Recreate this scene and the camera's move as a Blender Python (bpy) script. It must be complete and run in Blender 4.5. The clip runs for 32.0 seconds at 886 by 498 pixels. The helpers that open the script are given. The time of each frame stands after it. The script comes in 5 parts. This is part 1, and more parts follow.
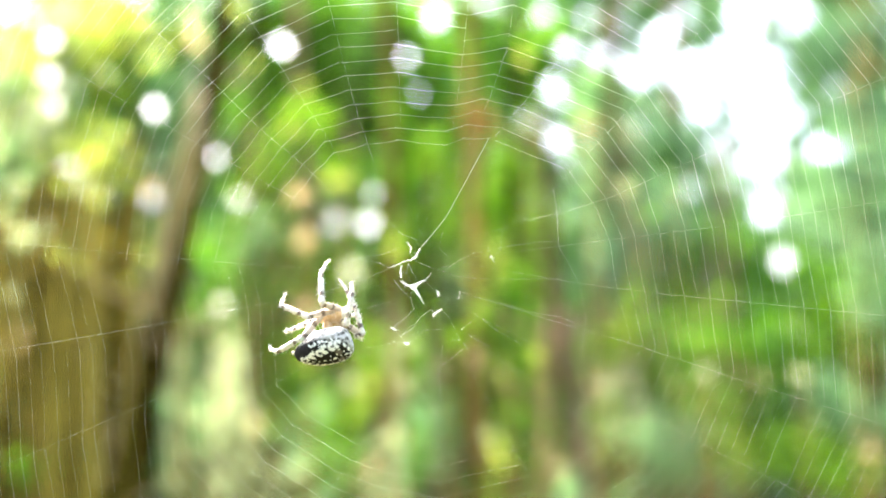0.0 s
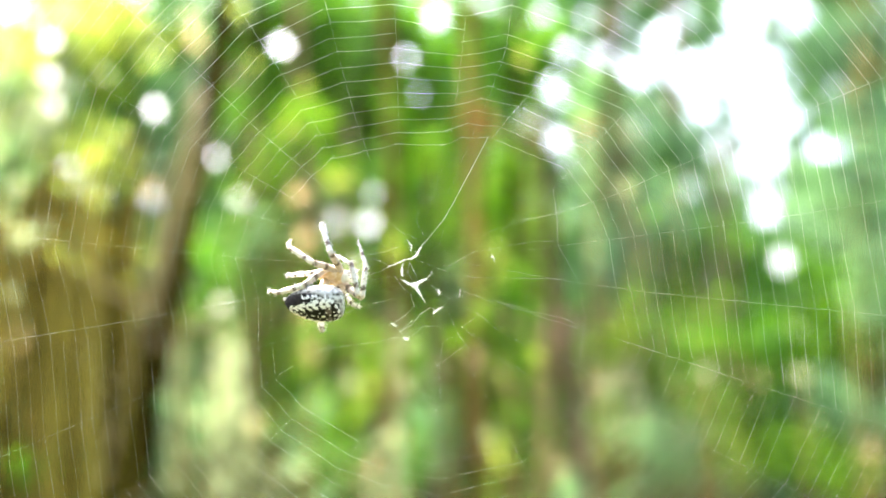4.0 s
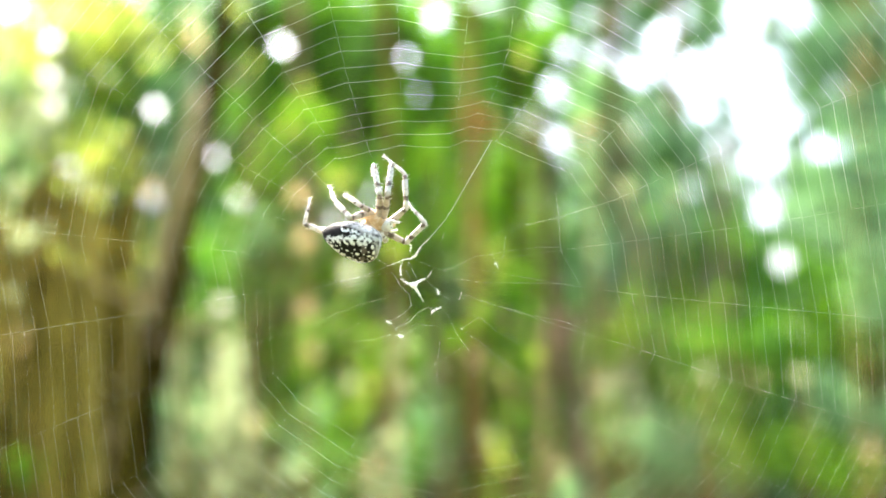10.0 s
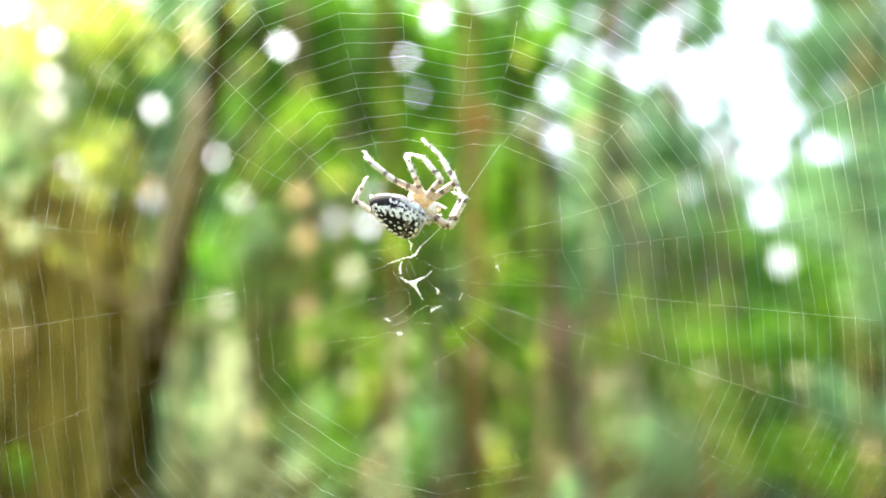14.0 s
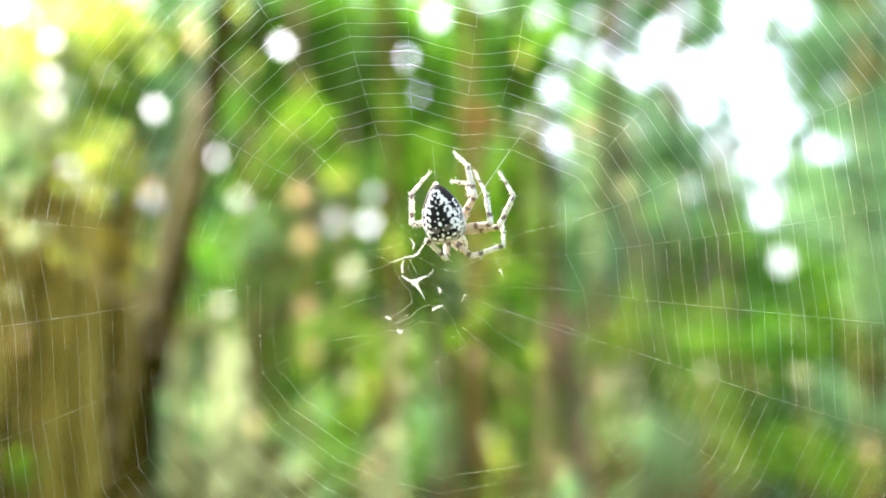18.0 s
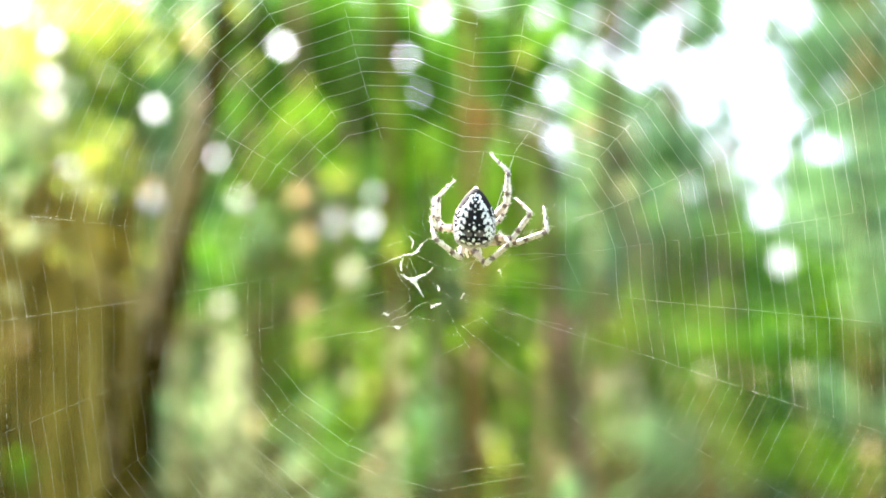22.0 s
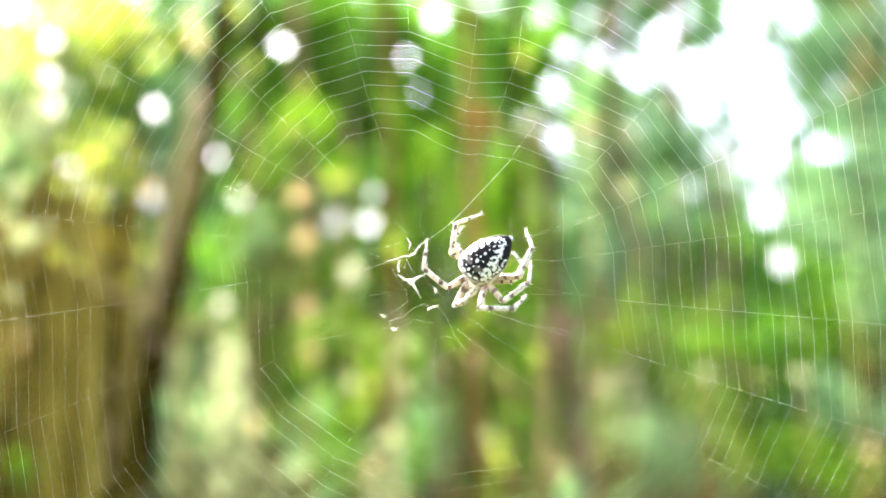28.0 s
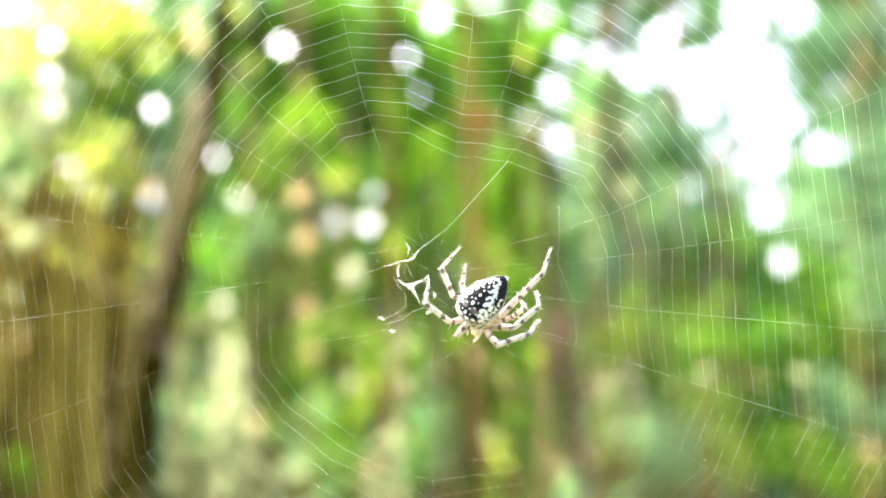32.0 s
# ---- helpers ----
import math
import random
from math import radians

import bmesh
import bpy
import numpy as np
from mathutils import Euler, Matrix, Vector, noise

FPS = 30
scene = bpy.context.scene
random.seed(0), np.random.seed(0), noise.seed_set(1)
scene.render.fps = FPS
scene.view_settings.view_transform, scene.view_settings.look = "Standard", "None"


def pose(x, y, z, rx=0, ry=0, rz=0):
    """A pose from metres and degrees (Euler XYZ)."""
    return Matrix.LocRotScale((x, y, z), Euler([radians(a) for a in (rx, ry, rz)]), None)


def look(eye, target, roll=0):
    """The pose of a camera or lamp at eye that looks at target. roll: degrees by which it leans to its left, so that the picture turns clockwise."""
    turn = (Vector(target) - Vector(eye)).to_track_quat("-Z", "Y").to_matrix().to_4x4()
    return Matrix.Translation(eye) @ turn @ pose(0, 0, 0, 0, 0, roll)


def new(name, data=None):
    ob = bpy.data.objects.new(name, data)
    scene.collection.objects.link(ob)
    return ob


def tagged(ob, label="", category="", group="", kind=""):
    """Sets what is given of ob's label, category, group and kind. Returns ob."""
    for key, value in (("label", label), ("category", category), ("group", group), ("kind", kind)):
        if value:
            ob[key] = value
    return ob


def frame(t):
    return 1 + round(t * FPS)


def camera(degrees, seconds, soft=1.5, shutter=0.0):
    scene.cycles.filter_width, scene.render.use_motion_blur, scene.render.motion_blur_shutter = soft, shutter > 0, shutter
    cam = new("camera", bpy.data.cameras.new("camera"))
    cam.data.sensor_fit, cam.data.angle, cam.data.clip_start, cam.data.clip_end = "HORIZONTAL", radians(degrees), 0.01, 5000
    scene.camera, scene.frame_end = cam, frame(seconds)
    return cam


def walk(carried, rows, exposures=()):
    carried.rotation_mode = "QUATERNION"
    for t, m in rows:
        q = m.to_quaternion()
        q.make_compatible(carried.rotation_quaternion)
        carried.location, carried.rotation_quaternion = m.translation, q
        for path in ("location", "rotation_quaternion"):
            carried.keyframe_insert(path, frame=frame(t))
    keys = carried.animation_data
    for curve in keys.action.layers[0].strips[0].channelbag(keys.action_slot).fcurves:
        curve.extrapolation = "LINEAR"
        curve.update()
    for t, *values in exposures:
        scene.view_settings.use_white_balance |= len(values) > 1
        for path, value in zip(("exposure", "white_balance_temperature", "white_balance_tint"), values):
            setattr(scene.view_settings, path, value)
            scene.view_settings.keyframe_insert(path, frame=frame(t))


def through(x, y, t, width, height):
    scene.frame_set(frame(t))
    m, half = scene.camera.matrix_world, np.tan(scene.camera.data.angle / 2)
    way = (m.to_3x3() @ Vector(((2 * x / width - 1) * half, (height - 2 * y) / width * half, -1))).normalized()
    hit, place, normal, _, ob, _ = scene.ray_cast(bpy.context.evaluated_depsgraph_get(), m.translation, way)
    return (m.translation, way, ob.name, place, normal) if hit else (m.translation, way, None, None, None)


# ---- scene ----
import itertools

cam = camera(50, 32.0, soft=1.6)
cam.data.dof.use_dof = True
cam.data.dof.focus_distance = 0.1415
cam.data.dof.aperture_fstop = 8.2
EYE = Vector((0, 0, 1.3))
TILT = 8.0
walk(cam, [(0.0, pose(0, 0, 1.3, 90 + TILT, 0, 0)), (32.0, pose(0, 0, 1.3, 90 + TILT, 0, 0))],
     exposures=[(0.0, 3.50, 6500, 14), (3.0, 3.42, 6480, 13), (9.0, 3.25, 6430, 12), (14.0, 3.23, 6430, 12), (20.0, 3.32, 6430, 13), (25.0, 3.40, 6450, 14), (28.0, 3.46, 6540, 16), (32.0, 3.50, 6560, 17)])

# ---- light: hazy bright sky, sun ahead and to the left, coming through the leaves ----
SUN_UP, SUN_ROUND = 50.0, 318.0      # elevation, compass bearing (0 = ahead, clockwise)
world = bpy.data.worlds.new("world")
scene.world = world
world.use_nodes = True
wt = world.node_tree
sky = wt.nodes.new("ShaderNodeTexSky")
sky.sky_type, sky.sun_disc = 'NISHITA', False
sky.sun_elevation, sky.sun_rotation = radians(SUN_UP), radians(SUN_ROUND)
sky.dust_density, sky.air_density, sky.ozone_density = 7.0, 0.85, 0.6
wt.links.new(sky.outputs[0], wt.nodes["Background"].inputs[0])
wt.nodes["Background"].inputs[1].default_value = 0.15
sun = new("sun", bpy.data.lights.new("sun", 'SUN'))
sun.data.energy, sun.data.angle, sun.data.color = 3.3, radians(1.0), (1.0, 0.95, 0.86)
b = radians(SUN_ROUND)
towards = Vector((math.sin(b) * math.cos(radians(SUN_UP)), math.cos(b) * math.cos(radians(SUN_UP)), math.sin(radians(SUN_UP))))
sun.matrix_world = look(towards * 30, (0, 0, 0))

# ---- the view's own measures: S metres a unit at the web, which hangs REACH ahead ----
S = 8.5e-5
LENS = 784 / math.tan(radians(25))
REACH = LENS * S
AHEAD = Vector((0, math.cos(radians(TILT)), math.sin(radians(TILT))))
UP = Vector((0, -math.sin(radians(TILT)), math.cos(radians(TILT))))
RIGHT = Vector((1, 0, 0))
WEB = Matrix(((RIGHT.x, UP.x, -AHEAD.x, 0), (RIGHT.y, UP.y, -AHEAD.y, 0), (RIGHT.z, UP.z, -AHEAD.z, 0), (0, 0, 0, 1)))
WEB = Matrix.Translation(EYE + AHEAD * REACH) @ WEB


def sight(x, y, far):
    """A place far metres ahead, in the line of (x, y) on the web."""
    return EYE + far * (AHEAD + RIGHT * ((x - 784) / LENS) + UP * ((441 - y) / LENS))


def on_web(x, y, h=0.0):
    """A place in the web's space, h units before the web."""
    k = S * (1 - h * S / REACH)
    return Vector(((x - 784) * k, (441 - y) * k, h * S))


# ---- materials ----
def nodes_of(name):
    m = bpy.data.materials.new(name)
    m.use_nodes = True
    t = m.node_tree
    return m, t, t.nodes["Principled BSDF"]


def put(t, kind, inputs=None, operation="", data_type="", blend_type=""):
    n = t.nodes.new(kind)
    if operation:
        n.operation = operation
    if data_type:
        n.data_type = data_type
    if blend_type:
        n.blend_type = blend_type
    for k, v in (inputs or {}).items():
        if isinstance(v, bpy.types.NodeSocket):
            t.links.new(v, n.inputs[k])
        else:
            n.inputs[k].default_value = v
    return n


def ramp(t, fac, stops):
    n = t.nodes.new("ShaderNodeValToRGB")
    e = n.color_ramp.elements
    while len(e) < len(stops):
        e.new(0.5)
    for el, (p, c) in zip(e, stops):
        el.position, el.color = p, (*c, 1)
    t.links.new(fac, n.inputs[0])
    return n.outputs[0]


def surface(name, stops, scale, rough=0.7, bump=0.3, depth=0.01, stretch=(1, 1, 1), sheen=0.0):
    """Two scales of noise, coloured by stops, with relief."""
    m, t, p = nodes_of(name)
    co = put(t, "ShaderNodeTexCoord").outputs["Object"]
    mp = put(t, "ShaderNodeMapping", {"Vector": co, "Scale": stretch}).outputs[0]
    big = put(t, "ShaderNodeTexNoise", {"Vector": mp, "Scale": scale, "Detail": 4.0, "Roughness": 0.6}).outputs[0]
    small = put(t, "ShaderNodeTexNoise", {"Vector": mp, "Scale": scale * 7, "Detail": 3.0}).outputs[0]
    mix = put(t, "ShaderNodeMath", {0: big, 1: 0.65}, operation='MULTIPLY').outputs[0]
    mix = put(t, "ShaderNodeMath", {0: small, 1: 0.35, 2: mix}, operation='MULTIPLY_ADD').outputs[0]
    t.links.new(ramp(t, mix, stops), p.inputs["Base Color"])
    p.inputs["Roughness"].default_value = rough
    p.inputs["Specular IOR Level"].default_value = 0.02 if rough > 0.8 else 0.3
    b = put(t, "ShaderNodeBump", {"Height": mix, "Strength": bump, "Distance": depth})
    t.links.new(b.outputs[0], p.inputs["Normal"])
    return m


def leafy(name, dark, mid, light, through=0.45, tint=(0.95, 1.0, 0.42)):
    """Leaves: each its own shade, light passing through the blade."""
    m, t, p = nodes_of(name)
    isl = put(t, "ShaderNodeNewGeometry").outputs["Random Per Island"]
    co = put(t, "ShaderNodeTexCoord").outputs["Object"]
    no = put(t, "ShaderNodeTexNoise", {"Vector": co, "Scale": 40.0, "Detail": 2.0}).outputs[0]
    f = put(t, "ShaderNodeMath", {0: no, 1: 0.3, 2: put(t, "ShaderNodeMath", {0: isl, 1: 0.85}, operation='MULTIPLY').outputs[0]}, operation='MULTIPLY_ADD').outputs[0]
    col = ramp(t, f, ((0.05, dark), (0.5, mid), (0.95, light)))
    t.links.new(col, p.inputs["Base Color"])
    p.inputs["Roughness"].default_value = 0.6
    p.inputs["Specular IOR Level"].default_value = 0.06
    tr = put(t, "ShaderNodeBsdfTranslucent", {"Color": put(t, "ShaderNodeMix", {6: col, 7: (*tint, 1), 0: 1.0}, data_type='RGBA', blend_type='MULTIPLY').outputs[2]})
    mx = put(t, "ShaderNodeMixShader", {0: through, 1: p.outputs[0], 2: tr.outputs[0]})
    t.links.new(mx.outputs[0], t.nodes["Material Output"].inputs[0])
    return m


# sun and shade are put into the tones: lime, pale, bright lit, deep shaded
LEAF = {
    "lime": leafy("sunlit_lime_leaf", (0.28, 0.37, 0.05), (0.46, 0.56, 0.11), (0.64, 0.70, 0.24), 0.5, (0.97, 1.0, 0.5)),
    "bright": leafy("dappled_leaf", (0.085, 0.21, 0.014), (0.16, 0.34, 0.024), (0.26, 0.45, 0.05), 0.45, (0.95, 1.0, 0.28)),
    "green": leafy("green_leaf", (0.045, 0.145, 0.011), (0.09, 0.24, 0.02), (0.155, 0.34, 0.04), 0.42, (0.93, 1.0, 0.3)),
    "deep": leafy("shaded_leaf", (0.016, 0.05, 0.004), (0.03, 0.09, 0.007), (0.06, 0.15, 0.014), 0.45, (0.9, 1.0, 0.3)),
    "pale": leafy("sunlit_pale_leaf", (0.30, 0.36, 0.19), (0.48, 0.54, 0.32), (0.64, 0.69, 0.46), 0.58, (0.95, 1.0, 0.8)),
    # haze is put into the next two blue-green leaf colours
    "cool": leafy("cool_haze_leaf", (0.085, 0.195, 0.075), (0.175, 0.33, 0.16), (0.3, 0.47, 0.27), 0.45, (0.85, 1.0, 0.6)),
    "blue": leafy("blue_haze_leaf", (0.055, 0.12, 0.055), (0.11, 0.2, 0.115), (0.2, 0.3, 0.19), 0.45, (0.75, 1.0, 0.7)),
    "olive": leafy("olive_leaf", (0.06, 0.05, 0.004), (0.12, 0.10, 0.008), (0.2, 0.17, 0.02), 0.4, (1.0, 0.9, 0.3)),
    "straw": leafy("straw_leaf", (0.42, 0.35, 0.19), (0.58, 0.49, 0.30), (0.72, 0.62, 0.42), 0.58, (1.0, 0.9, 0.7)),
    "russet": leafy("russet_leaf", (0.20, 0.10, 0.02), (0.33, 0.185, 0.05), (0.45, 0.28, 0.09), 0.4, (1.0, 0.82, 0.5)),
}
BARK = {
    "brown": surface("brown_bark", ((0.25, (0.045, 0.03, 0.014)), (0.5, (0.1, 0.068, 0.035)), (0.8, (0.18, 0.13, 0.07))), 9, 0.85, 0.6, 0.015, (1, 1, 0.2)),
    # sunlight on the beige strip is put into this pale bark
    "pale": surface("sunlit_pale_bark", ((0.25, (0.28, 0.21, 0.11)), (0.5, (0.46, 0.37, 0.22)), (0.8, (0.62, 0.52, 0.34))), 9, 0.85, 0.5, 0.015, (1, 1, 0.2)),
    # near-black: shade on the wood is put into this bark colour
    "dark": surface("shaded_dark_bark", ((0.3, (0.007, 0.005, 0.001)), (0.5, (0.022, 0.016, 0.002)), (0.72, (0.075, 0.058, 0.009))), 9, 0.9, 0.7, 0.02, (1, 1, 0.12)),
    "mossy": surface("mossy_bark", ((0.32, (0.085, 0.066, 0.01)), (0.5, (0.25, 0.198, 0.034)), (0.68, (0.48, 0.4, 0.09))), 8, 0.9, 0.7, 0.02, (1, 1, 0.1)),
    "rust": surface("rust_bark", ((0.25, (0.08, 0.048, 0.01)), (0.5, (0.18, 0.115, 0.03)), (0.8, (0.3, 0.2, 0.06))), 9, 0.85, 0.6, 0.015, (1, 1, 0.2)),
    "grey": surface("grey_bark", ((0.25, (0.08, 0.055, 0.033)), (0.5, (0.19, 0.145, 0.09)), (0.8, (0.34, 0.27, 0.18))), 9, 0.85, 0.6, 0.015, (1, 1, 0.2)),
    "olive": surface("olive_bark", ((0.25, (0.12, 0.095, 0.022)), (0.5, (0.22, 0.18, 0.05)), (0.8, (0.36, 0.31, 0.12))), 9, 0.85, 0.5, 0.015, (1, 1, 0.2)),
    "beige": surface("beige_bark", ((0.25, (0.16, 0.11, 0.055)), (0.5, (0.28, 0.2, 0.11)), (0.8, (0.42, 0.33, 0.2))), 9, 0.85, 0.5, 0.015, (1, 1, 0.2)),
}
LITTER = surface("leaf_litter", ((0.3, (0.022, 0.022, 0.009)), (0.5, (0.06, 0.062, 0.024)), (0.75, (0.13, 0.13, 0.06))), 3.0, 0.95, 0.6, 0.03)


def mesh_of(name, verts, faces, material, smooth=False):
    me = bpy.data.meshes.new(name)
    me.from_pydata([tuple(v) for v in verts], [], [tuple(f) for f in faces])
    me.materials.append(material)
    if smooth:
        me.polygons.foreach_set("use_smooth", [True] * len(me.polygons))
    me.update()
    return me


def part(name, data, parent, label="", kind=""):
    ob = new(name, data)
    ob.parent = parent
    return tagged(ob, label=label, kind=kind)


def tube(points, radii, sides=8, closed=True):
    """Vertices and faces of a tapered tube along points."""
    verts, faces = [], []
    pts = [Vector(p) for p in points]
    side = None
    for i, p in enumerate(pts):
        d = (pts[min(i + 1, len(pts) - 1)] - pts[max(i - 1, 0)]).normalized()
        if side is None:
            side = d.orthogonal().normalized()
        side = (side - d * side.dot(d)).normalized()
        other = d.cross(side)
        for k in range(sides):
            a = 2 * math.pi * k / sides
            verts.append(p + radii[i] * (math.cos(a) * side + math.sin(a) * other))
    for i in range(len(pts) - 1):
        for k in range(sides):
            a, c = i * sides + k, i * sides + (k + 1) % sides
            faces.append((a, c, c + sides, a + sides))
    if closed:
        faces.append(tuple(range(sides - 1, -1, -1)))
        n = (len(pts) - 1) * sides
        faces.append(tuple(range(n, n + sides)))
    return verts, faces


def joined(pieces):
    verts, faces = [], []
    for v, f in pieces:
        n = len(verts)
        verts.extend(v)
        faces.extend(tuple(i + n for i in q) for q in f)
    return verts, faces


# ---- ground: one sheet of leaf litter to the horizon ----
def ground():
    xs = [-400, -120, -60, -30, -20] + [i * 0.5 for i in range(-30, 31)] + [20, 30, 60, 120, 400]
    ys = [-400, -120, -60, -30, -20] + [i * 0.5 for i in range(-30, 61)] + [40, 60, 120, 400]
    verts = []
    for y in ys:
        for x in xs:
            r = math.hypot(x, y)
            z = 0.12 * noise.noise(Vector((x * 0.35, y * 0.35, 3))) + 0.03 * noise.noise(Vector((x * 1.7, y * 1.7, 8)))
            verts.append((x, y, z * min(1, r / 2) * (1 if r < 60 else 0)))
    n = len(xs)
    faces = [(j * n + i, j * n + i + 1, (j + 1) * n + i + 1, (j + 1) * n + i) for j in range(len(ys) - 1) for i in range(n - 1)]
    tagged(new("ground", mesh_of("ground", verts, faces, LITTER, True)), "uneven woodland floor of moss, grass and leaf litter", "ground", kind="structure")


ground()

# ---- sky gaps cut through the leaves along the viewer's sight lines: across, down, half width ----
SIGHT_GAPS = ((1180, 62, 12), (1250, 130, 22), (1295, 120, 22), (1335, 110, 18), (1310, 26, 12), (1345, 190, 9), (1352, 378, 11))
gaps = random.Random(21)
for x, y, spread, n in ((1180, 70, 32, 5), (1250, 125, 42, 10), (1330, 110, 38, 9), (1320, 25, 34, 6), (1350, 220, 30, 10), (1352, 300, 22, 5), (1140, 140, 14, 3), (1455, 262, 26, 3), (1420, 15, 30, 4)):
    SIGHT_GAPS += tuple((x + gaps.gauss(0, spread), y + gaps.gauss(0, spread), gaps.uniform(0.8, 6)) for k in range(n))
SIGHT_GAPS += ((1400, 6, 14), (1215, 150, 10), (1130, 135, 9), (1385, 462, 10), (1490, 265, 5), (1000, 92, 7), (978, 155, 6), (985, 245, 6))
SIGHT_GAPS += ((770, 30, 6), (500, 80, 5), (273, 190, 2.5), (650, 397, 8), (590, 400, 3), (662, 345, 2.5), (760, 335, 2.5), (622, 480, 2), (425, 352, 2), (380, 277, 2.5), (960, 26, 2), (720, 102, 3.5))
SIGHT_GAPS += ((930, 215, 1), (1062, 100, 4.5), (1272, 268, 4.5), (855, 4, 2), (125, 292, 3), (1200, 346, 1), (1040, 30, 2.5))
SIGHT_GAPS += ((12, 15, 7), (50, 30, 4), (90, 70, 3), (86, 135, 5), (92, 185, 3), (738, 165, 1), (1270, 275, 1), (1418, 580, 2.5), (1110, 120, 4.5), (1090, 30, 3.5), (1040, 240, 2.5), (20, 530, 4))
SIGHT_GAPS += ((1415, 660, 2.5), (392, 538, 2.5), (1225, 340, 2), (1130, 225, 0.5), (1310, 285, 1.6), (1335, 270, 2), (1185, 130, 7), (1310, 170, 9), (1165, 100, 4))
SIGHT_GAPS += ((1330, 330, 1), (1200, 200, 0.7), (1160, 180, 0.4), (1230, 215, 0.5), (1270, 240, 0.7), (1290, 310, 0.4), (1375, 340, 0.6), (1420, 200, 0.4), (1395, 150, 0.6), (1370, 60, 0.8), (1100, 70, 0.6), (1210, 20, 0.8))


def leaves(spots, size, rng):
    """Folded pointed leaves at spots, left out along the sight lines of the sky gaps."""
    o = np.array(SIGHT_GAPS, dtype=float)
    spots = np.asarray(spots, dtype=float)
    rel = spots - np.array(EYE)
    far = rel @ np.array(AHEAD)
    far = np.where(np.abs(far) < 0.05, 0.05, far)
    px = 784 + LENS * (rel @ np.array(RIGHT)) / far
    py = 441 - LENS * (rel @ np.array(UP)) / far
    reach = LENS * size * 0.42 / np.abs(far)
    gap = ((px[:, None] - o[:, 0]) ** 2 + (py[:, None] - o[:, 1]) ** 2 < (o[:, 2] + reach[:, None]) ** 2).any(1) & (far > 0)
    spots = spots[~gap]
    n = len(spots)
    if n == 0:
        return [], []
    s = size * rng.uniform(0.6, 1.3, (n, 1))
    a = rng.normal(size=(n, 3)) + np.array((0, 0, -0.35))
    a /= np.linalg.norm(a, axis=1, keepdims=True)
    c = np.cross(a, rng.normal(size=(n, 3)) + np.array((0, -0.8, 0.6)))
    c /= np.linalg.norm(c, axis=1, keepdims=True)
    u = np.cross(a, c)
    tip, base = spots + a * s * 0.6, spots - a * s * 0.6
    l, r = spots + c * s * 0.33 + u * s * 0.08, spots - c * s * 0.33 + u * s * 0.08
    v = np.stack((base, r, tip, l), 1).reshape(-1, 3)
    i = np.arange(n)[:, None] * 4
    f = np.concatenate((i + np.array((0, 1, 2)), i + np.array((0, 2, 3))), 1).reshape(-1, 3)
    return v, f


def crown_mesh(name, spots, size, material, seed):
    rng = np.random.default_rng(seed)
    v, f = leaves(spots, size, rng)
    me = bpy.data.meshes.new(name)
    me.from_pydata(np.asarray(v).tolist(), [], np.asarray(f).tolist())
    me.materials.append(material)
    return me


def blob_spots(rng, centre, radii, n, clumps=14, spread=0.35):
    """Leaf places gathered into clumps inside an uneven rounded space."""
    d = rng.normal(size=(clumps, 3))
    d /= np.linalg.norm(d, axis=1, keepdims=True)
    mids = d * rng.uniform(0.25, 0.85, (clumps, 1))
    pick = rng.integers(0, clumps, n)
    return (mids[pick] + rng.normal(size=(n, 3)) * spread * rng.uniform(0.4, 1.0, (clumps, 1))[pick]) * np.array(radii) + np.array(centre)


# ---- trees: tapered trunk, limbs, crown ----
def tree(kind, low, high, far, width, bark, label, crown=None, leaf="green", count=2600, size=0.07, lean=0.0, seed=1, top=4.0):
    """A tree whose trunk runs along the line from low to high (places on the web), far metres away, width metres thick."""
    rng = np.random.default_rng(seed)
    a, c = sight(*low, far), sight(*high, far + lean)
    foot = a + (c - a) * ((-0.15 - a.z) / (c.z - a.z))
    top = a + (c - a) * ((crown[2] if crown else top) - a.z) / (c.z - a.z)
    thing = new(kind)
    thing.location = (foot.x, foot.y, 0)
    off = Vector((foot.x, foot.y, 0))
    pts, rad = [], []
    n = 22
    for i in range(n + 1):
        k = i / n
        p = foot.lerp(top, k) - off
        w = width * 0.5 * (1 - 0.45 * k) * (1 + 0.5 * math.exp(-k * 14)) * (1 + 0.07 * noise.noise(Vector((seed, k * 9, 0))))
        p += Vector((noise.noise(Vector((k * 5, seed, 1))), noise.noise(Vector((k * 5, seed, 5))), 0)) * width * 0.25
        pts.append(p), rad.append(w)
    part("trunk", mesh_of("trunk", *tube(pts, rad, 14), BARK[bark], True), thing)
    head = top - off
    limbs = []
    for i in range(7):
        k = 0.62 + 0.36 * i / 6
        p = pts[int(k * n)]
        an = 2.4 * i + seed
        ln = (0.9 - 0.5 * (k - 0.6)) * (crown[0] if crown else 0.22 if kind == "young_tree" else 0.7)
        e = p + Vector((math.cos(an) * ln, math.sin(an) * ln, ln * 0.55))
        mid = p.lerp(e, 0.5) + Vector((0, 0, -0.06 * ln))
        w = width * 0.16
        part("limb", mesh_of("limb", *tube((p, mid, e), (w, w * 0.7, w * 0.25), 7), BARK[bark], True), thing)
    if crown:
        spots = blob_spots(rng, head, (crown[0], crown[0], crown[1]), count, 26)
        world_spots = spots + np.array(off)
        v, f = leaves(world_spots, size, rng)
        if len(v):
            part("crown", mesh_of("crown", np.asarray(v) - np.array(off), f, LEAF[leaf]), thing, kind="stuff")
    return tagged(thing, label, "tree")


